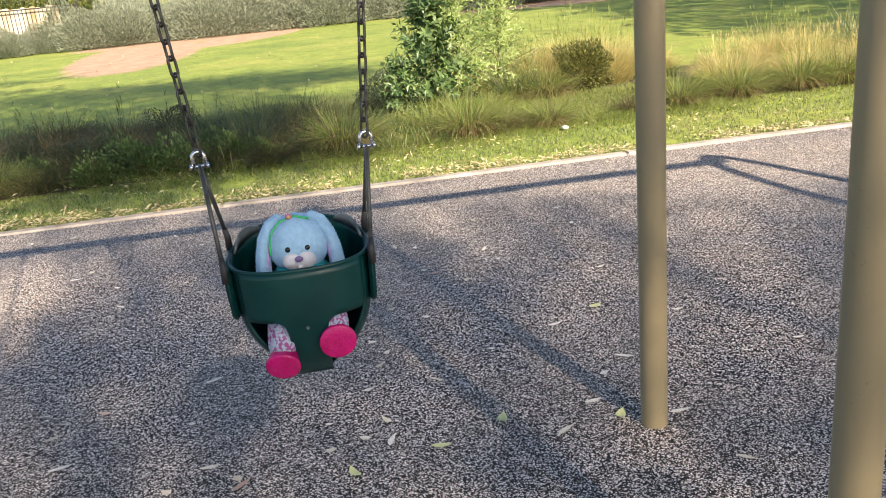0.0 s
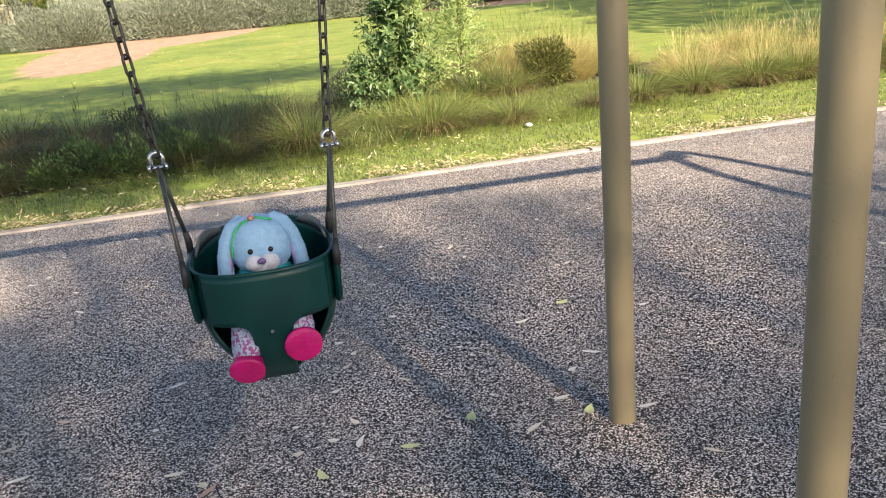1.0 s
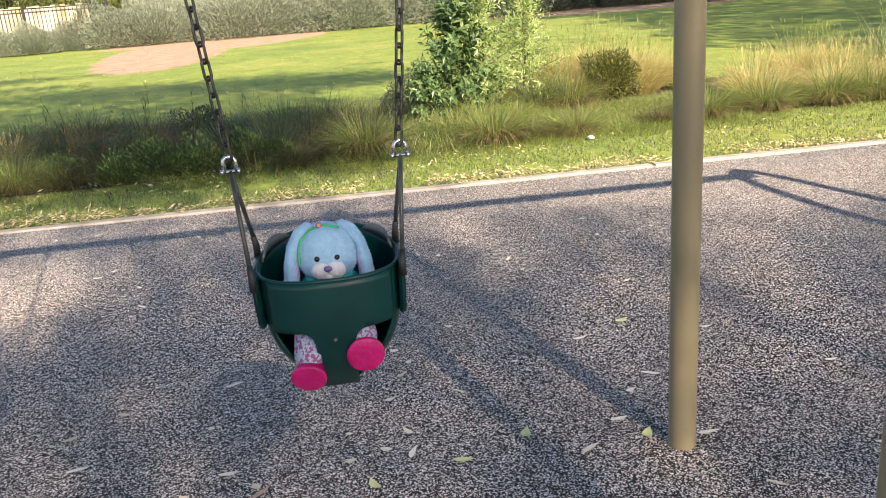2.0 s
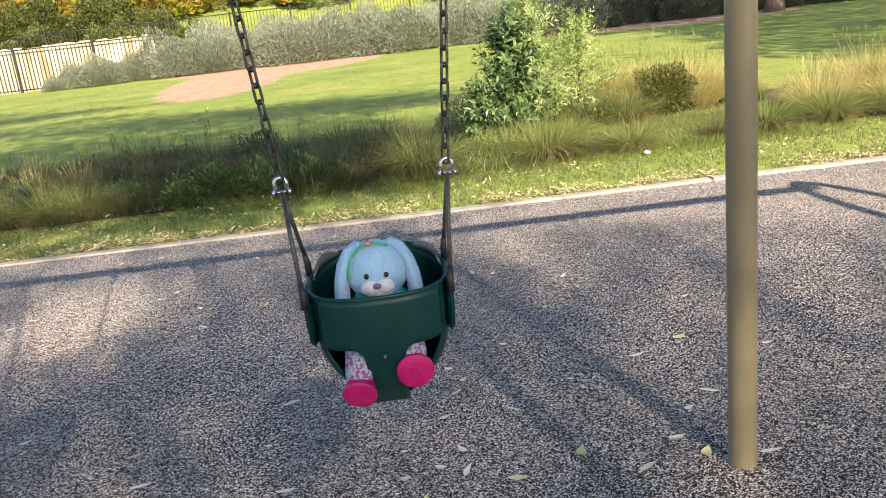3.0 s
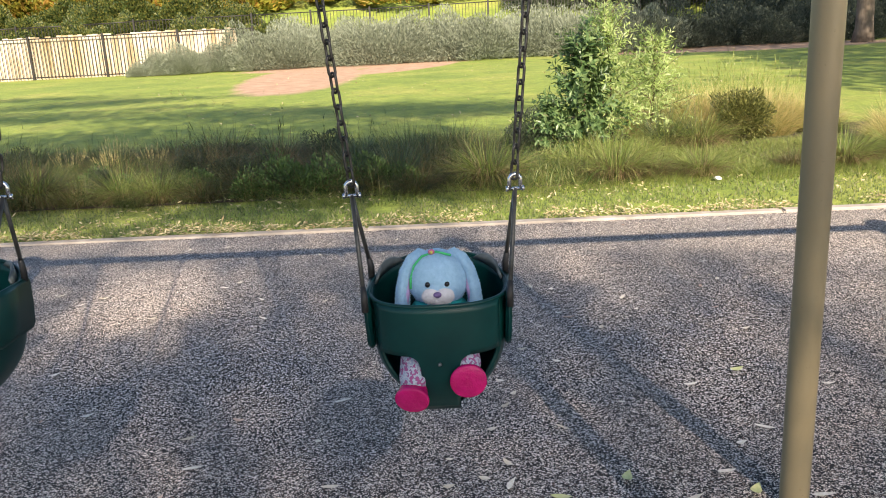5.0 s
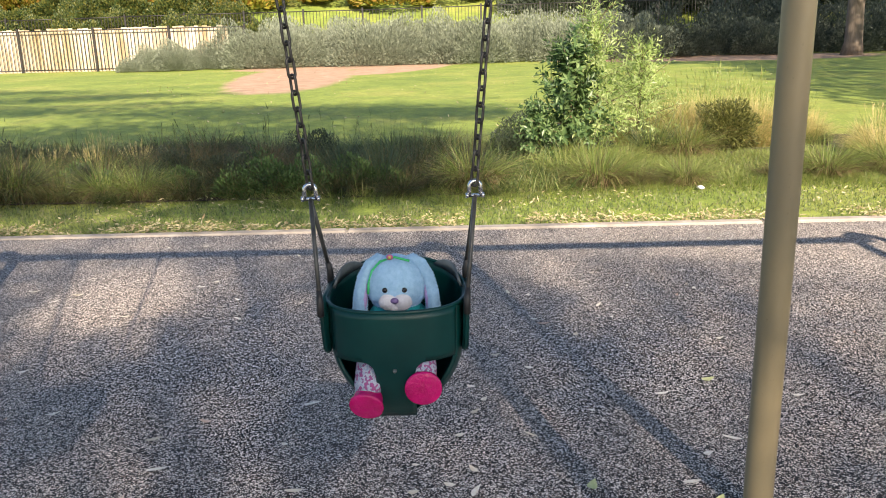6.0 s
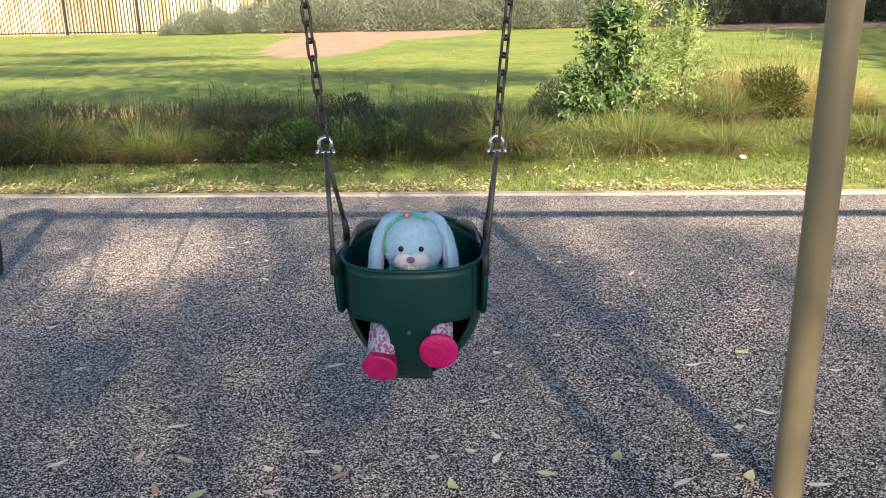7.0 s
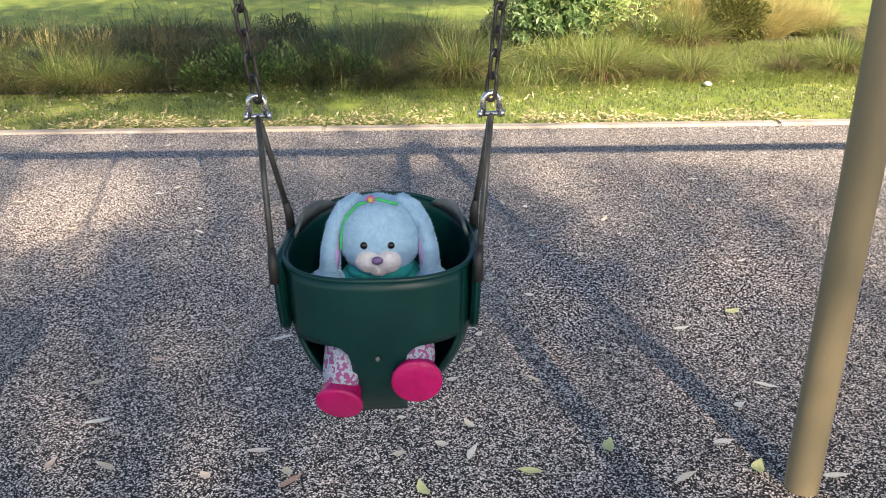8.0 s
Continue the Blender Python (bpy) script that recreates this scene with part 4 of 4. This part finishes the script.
def build_leaves():
    dry = [leaf_mesh("dry_leaf", DRY_LEAF, l, w, c, i) for i, (l, w, c) in enumerate(((0.064, 0.022, 0.35), (0.052, 0.022, 0.5), (0.075, 0.021, 0.25), (0.04, 0.025, 0.4), (0.028, 0.017, 0.4)))]
    yellow = [leaf_mesh("yellow_leaf", YELLOW_LEAF, l, w, c, i) for i, (l, w, c) in enumerate(((0.062, 0.036, 0.5), (0.066, 0.028, 0.3)))]
    known = [(0.875, 3.028, 0, 10), (0.67, 2.234, 2, 30), (-0.871, 2.863, 1, -20), (-0.939, 2.518, 2, 10), (0.042, 2.391, 3, -30), (0.915, 2.559, 3, 20)]
    lying = [(-1.49, 2.95), (-0.49, 3.0), (0.13, 3.13), (0.14, 2.9), (0.18, 3.01), (0.58, 2.9), (1.03, 2.66), (0.81, 2.38), (0.12, 2.48), (0.08, 2.72), (-0.07, 2.52),
             (-0.34, 2.24), (-0.53, 2.15), (-0.57, 2.27), (-0.36, 2.28), (-0.45, 2.37), (-0.54, 2.68), (-1.02, 2.73), (-0.88, 2.15), (-0.84, 2.31), (-0.99, 2.33), (-1.23, 2.28), (1.05, 2.23),
             (0.64, 3.69), (0.5, 3.84), (0.47, 4.29), (0.38, 3.31), (1.28, 3.6), (1.39, 2.99), (-1.82, 3.37), (-0.07, 2.35), (0.13, 2.35), (-2.05, 4.45), (-1.32, 4.65), (0.82, 4.1)]
    random.seed(90)
    known += [(x, y, random.choice((0, 1, 1, 2, 3, 3, 4)), random.uniform(-70, 70)) for x, y in lying]
    for x, y, k, a in known:
        ob = new("dry_leaf", dry[k])
        ob.matrix_basis = pose(x, y, 0.003, 0, 0, a)
        tagged(ob, "pale dry curled leaf lying on the rubber surface", "fallen leaf", "fallen leaves")
    for x, y, k, a in ((1.092, 3.149, 0, 15), (0.5, 2.369, 0, 70), (0.273, 2.267, 1, -15), (0.87, 2.27, 0, 60), (-0.74, 2.13, 0, 40), (0.0, 2.21, 1, 110)):
        ob = new("yellow_leaf", yellow[k])
        ob.matrix_basis = pose(x, y, 0.003, 0, 0, a)
        tagged(ob, "yellow-green leaf lying on the rubber surface", "fallen leaf", "fallen leaves")
    random.seed(91)
    for i in range(200):
        x, y = random.uniform(-3.6, 3.4), random.uniform(1.3, 5.75)
        if abs(x) < 1.4 and 2.0 < y < 3.4 and random.random() < 0.8:
            continue
        s = random.choice((0.4, 0.45, 0.6, 0.8, 0.95))
        ob = new("dry_leaf", dry[random.randrange(5)])
        ob.matrix_basis = pose(x, y, 0.003, random.uniform(-6, 6), random.uniform(-6, 6), random.uniform(0, 360)) @ Matrix.Scale(s, 4)
        tagged(ob, "pale dry curled leaf lying on the rubber surface", "fallen leaf", "fallen leaves")
    bm = bmesh.new()
    bmesh.ops.create_icosphere(bm, subdivisions=2, radius=0.034)
    for v in bm.verts:
        v.co *= 1 + 0.25 * noise.noise(v.co * 30)
        v.co.z *= 0.55
    ob = new("white_stone", mesh_of("white_stone", bm, mat_simple("white_stone", (0.6, 0.58, 0.55), (0.8, 0.78, 0.75), 0.8, 20.0, 0.4), smooth=False))
    ob.matrix_basis = pose(2.25, 7.19, 0.0)
    tagged(ob, "small white stone on the grass edge", "stone")


build_leaves()


# ---- fences ----
def build_fence(name, label, a, b, height, panel, gap, z0):
    """A black iron picket fence from a to b; every bar is a part."""
    fence = thing(name, label, "fence")
    a, b = Vector(a), Vector(b)
    d = b - a
    n = max(1, round(d.length / panel))
    post = mesh_of("fence_post", box_bm(0.085, 0.085, height + 0.1, 0.006, (0, 0, height / 2)), IRON, smooth=False)
    picket = mesh_of("picket", box_bm(0.024, 0.024, height - 0.1, 0, (0, 0, height / 2)), IRON, smooth=False)
    turn = math.degrees(math.atan2(d.y, d.x))
    for i in range(n + 1):
        p = a.lerp(b, i / n)
        ob = part("fence_post", post, IRON, fence)
        ob.matrix_basis = pose(p.x, p.y, z0(p.x, p.y), 0, 0, turn)
    bars = int(d.length / gap)
    for i in range(bars):
        p = a.lerp(b, (i + 0.5) / bars)
        ob = part("picket", picket, IRON, fence)
        ob.matrix_basis = pose(p.x, p.y, z0(p.x, p.y), 0, 0, turn)
    for h in (0.1, height - 0.06):
        for i in range(n):
            p, q = a.lerp(b, i / n), a.lerp(b, (i + 1) / n)
            bm = bmesh.new()
            add_tube(bm, [(p.x, p.y, z0(p.x, p.y) + h), (q.x, q.y, z0(q.x, q.y) + h)], 0.024, 6)
            part("rail", bm, IRON, fence)


def build_far():
    build_fence("picket_fence", "black iron picket fence before a pale board wall", (-27.3, 35.2), (-8.4, 35.2), 1.74, 3.15, 0.15, ground_height)
    bm = bmesh.new()
    random.seed(8)
    x = -28.0
    while x < -9.2:
        w = random.uniform(0.16, 0.26)
        h = 1.76 + random.uniform(-0.05, 0.05)
        box_bm(w - 0.012, 0.03, h, 0, (x + w / 2, 35.42 + random.uniform(-0.008, 0.008), h / 2 - 0.05), bm)
        x += w
    tagged(new("board_wall", mesh_of("board_wall", bm, BOARDS, smooth=False)), "pale weathered vertical timber board wall behind the fence", "wall", kind="structure")
    build_fence("picket_fence", "black iron picket fence on the bank behind the shrubs", (-30.0, 41.0), (16.0, 42.0), 1.75, 2.9, 0.16, ground_height)


build_far()


# ---- trees that shade the place ----
def trunk_and_limbs(tree, x, y, trunk_r, ends, low, reach):
    """A trunk that forks below the crown, and limbs out to the ends given."""
    fork = Vector((x, y, low * 0.75))
    bm = bmesh.new()
    add_tube(bm, [(x, y, -0.1), (x + 0.03, y, 0.5), (x, y + 0.08, low * 0.4), fork, (x + 0.05, y + 0.1, low * 0.75 + reach)], [trunk_r * 1.35, trunk_r, trunk_r * 0.85, trunk_r * 0.7, 0.05], 14)
    part("trunk", bm, BARK, tree)
    for c in ends:
        bm = bmesh.new()
        mid = fork.lerp(c, 0.5) + Vector((0, 0, 0.5))
        add_tube(bm, [fork, mid, c], [0.032, 0.018, 0.006], 7)
        part("limb", bm, BARK, tree)


def build_tree(x, y, trunk_r, centres, per, seed, leaf=0.16):
    """A park tree whose crown is made of separate leafy clumps."""
    random.seed(seed)
    tree = thing("shade_tree", "tall park tree with a light open crown", "tree", group="shade trees")
    low = min(c[2] for c in centres)
    trunk_and_limbs(tree, x, y, trunk_r, [Vector(c[:3]) for c in centres], low, 1.0)
    verts, faces = [], []
    for cx, cy, cz, r in centres:
        c = Vector((cx, cy, cz))
        for i in range(int(per * r * r)):
            p = c + rand_unit() * r * random.random() ** 0.45 * (0.75 + 0.5 * noise.noise(c + rand_unit()))
            w = rand_unit()
            leaf_quad(verts, faces, p, w, w.orthogonal().normalized(), leaf * random.uniform(0.7, 1.3), leaf * 0.5)
    part("crown", soup("crown", verts, faces, LEAF_TREE), LEAF_TREE, tree)


def build_canopy(x, y, trunk_r, area, cover, seed, leaf=0.12, limbs=9):
    """A park tree with one wide, thin crown; cover gives how dense its foliage is over the ground that it shades."""
    random.seed(seed)
    tree = thing("shade_tree", "tall park tree with a wide thin crown", "tree", group="shade trees")
    x0, x1, y0, y1 = area
    most = 4.2
    verts, faces, ends = [], [], []
    count = int((x1 - x0) * (y1 - y0) * most * 1.08 / (leaf * leaf * 0.25))
    for i in range(count):
        gx, gy = random.uniform(x0, x1), random.uniform(y0, y1)
        rim = min(gx - x0, x1 - gx, gy - y0, y1 - gy) / 1.6 + 0.9 * noise.noise(Vector((gx * 0.5, gy * 0.5, seed + 3)))
        if random.random() * most > cover(gx, gy) * min(max(rim, 0.0), 1.0):
            continue
        h = 11.0 + 1.2 * noise.noise(Vector((gx * 0.7, gy * 0.7, seed))) + random.uniform(-0.5, 0.5)
        p = Vector(above(gx, gy, h, 0)[:3])
        w = rand_unit()
        leaf_quad(verts, faces, p, w, w.orthogonal().normalized(), leaf * random.uniform(0.7, 1.3), leaf * 0.5)
        if len(verts) % 4000 == 0 and len(ends) < limbs:
            ends.append(p)
    trunk_and_limbs(tree, x, y, trunk_r, ends, 9.6, 0.8)
    part("crown", soup("crown", verts, faces, LEAF_TREE), LEAF_TREE, tree)


def above(gx, gy, h, r):
    """Where a clump of height h stands to shade the ground at (gx, gy)."""
    return (gx - SUN_WAY.x * h, gy - SUN_WAY.y * h, h, r)


def spots_cover(x, y, spots):
    return sum(a * math.exp(-((x - cx) / rx) ** 2 - ((y - cy) / ry) ** 2) for cx, cy, rx, ry, a in spots)


def play_cover(x, y):
    """Dappled foliage over the rubber surface, with open gaps."""
    u, v = x * 0.96 + y * 0.28, y * 0.96 - x * 0.28
    far, east = min(max((y - 4.3) / 0.9, 0.0), 1.0), min(max((x - 0.1) / 0.9, 0.0), 1.0)
    c = 2.6 - 1.45 * far - 0.45 * east + 0.75 * noise.noise(Vector((u * 1.1, v * 0.6, 1))) + 0.5 * noise.noise(Vector((u * 2.6, v * 1.5, 5)))
    c += spots_cover(x, y, ((-1.75, 4.4, 0.55, 0.5, -3.8), (-2.6, 5.65, 1.2, 0.25, -0.9), (-2.2, 3.6, 0.6, 0.3, -0.8), (1.7, 5.45, 1.8, 0.25, -0.9), (2.6, 4.8, 0.9, 0.9, -2.0), (1.9, 3.7, 0.5, 0.5, -1.0),
                            (-0.85, 3.65, 0.35, 0.4, -0.8), (0.8, 4.1, 0.35, 0.5, -0.7), (1.15, 3.4, 0.3, 0.3, -0.7), (0.7, 4.6, 0.5, 0.35, -0.6), (1.75, 4.7, 0.3, 0.25, 0.6), (-0.4, 2.9, 0.4, 0.4, 0.6), (-1.45, 2.9, 0.4, 0.4, 0.6),
                            (-1.42, 5.05, 0.5, 0.22, 0.5), (-2.9, 5.05, 0.5, 0.3, 0.5), (-0.33, 3.05, 0.4, 0.3, 0.5), (-1.4, 3.2, 0.5, 0.3, 0.3), (0.35, 3.6, 0.32, 0.6, 0.9), (0.6, 2.2, 0.3, 0.5, 0.9),
                            (0.0, 4.4, 0.35, 0.5, 0.9), (1.3, 4.6, 0.5, 0.3, 0.6), (0.72, 2.75, 0.22, 0.5, -0.6), (-1.25, 2.35, 0.5, 0.45, 0.5), (-1.1, 1.6, 0.8, 0.4, 0.7), (0.95, 2.2, 0.3, 0.5, -0.5), (1.6, 1.9, 0.5, 0.5, 0.5), (0.3, 1.7, 0.5, 0.5, -1.0), (0.3, 2.5, 0.35, 0.4, -0.7), (-1.9, 3.2, 0.6, 0.35, 0.5)))
    return max(0.0, c - 5.0 * max(0.0, y - 5.75))


def bed_cover(x, y):
    """Deep shade over the planting bed, thinning over the verge and towards the sunny end."""
    west = min(max((0.9 - x) / 1.4, 0.0), 1.0)
    c = west * (2.5 if y > 6.9 else 1.2) + 1.0 * noise.noise(Vector((x * 0.9, y * 0.9, 3))) + 0.5 * noise.noise(Vector((x * 2.4, y * 2.4, 7))) - (0.5 if y < 7.2 else 1.6) * (1 - west)
    c -= 5.0 * max(0.0, 5.95 - y) + 2.0 * max(0.0, y - 10.4) + (0.35 if y < 6.5 else 0.0)
    c += spots_cover(x, y, ((-3.8, 8.5, 1.1, 0.75, -2.7), (-3.0, 7.4, 0.7, 0.4, -2.3), (-1.35, 9.3, 0.6, 0.7, 1.5), (-0.1, 7.9, 0.5, 0.4, -0.6), (0.6, 8.8, 0.5, 0.5, 0.9), (-2.0, 9.9, 1.2, 0.4, 0.6), (-3.0, 6.85, 3.5, 0.25, 0.7)))
    return max(0.0, c)


def lawn_cover(x, y):
    """One long shadow behind the bed and scattered patches on the lawn."""
    c = 0.35 * noise.noise(Vector((x * 0.8, y * 1.3, 2))) - 0.1
    c += spots_cover(x, y, ((-1.5, 14.8, 2.2, 1.3, 3.4), (-4.4, 15.6, 1.9, 1.1, 2.8), (0.4, 14.0, 0.9, 0.8, 2.2), (-2.4, 11.6, 3.2, 1.6, 2.4), (-6.2, 12.6, 2.6, 1.4, 2.2), (0.4, 12.3, 0.6, 0.5, -1.8),
                            (-8.4, 20.4, 2.2, 0.8, 2.6), (-9.9, 19.3, 1.9, 0.7, 2.2), (-8.4, 16.6, 2.1, 0.9, 2.6), (-6.2, 17.9, 1.3, 0.45, 1.6), (-11.5, 22.4, 2.6, 0.8, 1.8), (-11.2, 17.5, 2.2, 0.9, 2.0)))
    return max(0.0, c)


def far_cover(x, y):
    """Broken shade over the far end of the lawn and the dark shrubs beyond it."""
    edge = 6.6 + 0.13 * max(0.0, y - 15.0) if y < 29.0 else 5.4
    c = 2.2 * min(max((x - edge) / 1.6, 0.0), 1.0) + (1.3 if y < 33.0 else 0.6) * noise.noise(Vector((x * 0.45, y * 0.7, 6)))
    return max(0.0, c - 0.2)


def build_trees():
    build_canopy(6.5, -16.0, 0.22, (-7.6, 7.4, -5.4, 8.2), play_cover, 51, 0.135)
    build_canopy(-2.5, -9.6, 0.24, (-12.5, 7.0, 3.6, 13.0), bed_cover, 52, 0.15)
    build_canopy(-3.0, -6.5, 0.3, (-16.0, 4.5, 8.4, 27.5), lawn_cover, 53, 0.18)
    build_canopy(19, 11.0, 0.35, (2.5, 29.0, 11.5, 50.0), far_cover, 54, 0.32, 14)
    build_tree(15.8, 33.3, 0.33, [(15.8 + 3.2 * math.cos(k * 1.1), 33.3 + 3.0 * math.sin(k * 1.1), 8.0 + 0.5 * (k % 4), 1.5) for k in range(9)], 420, 57, 0.26)


build_trees()
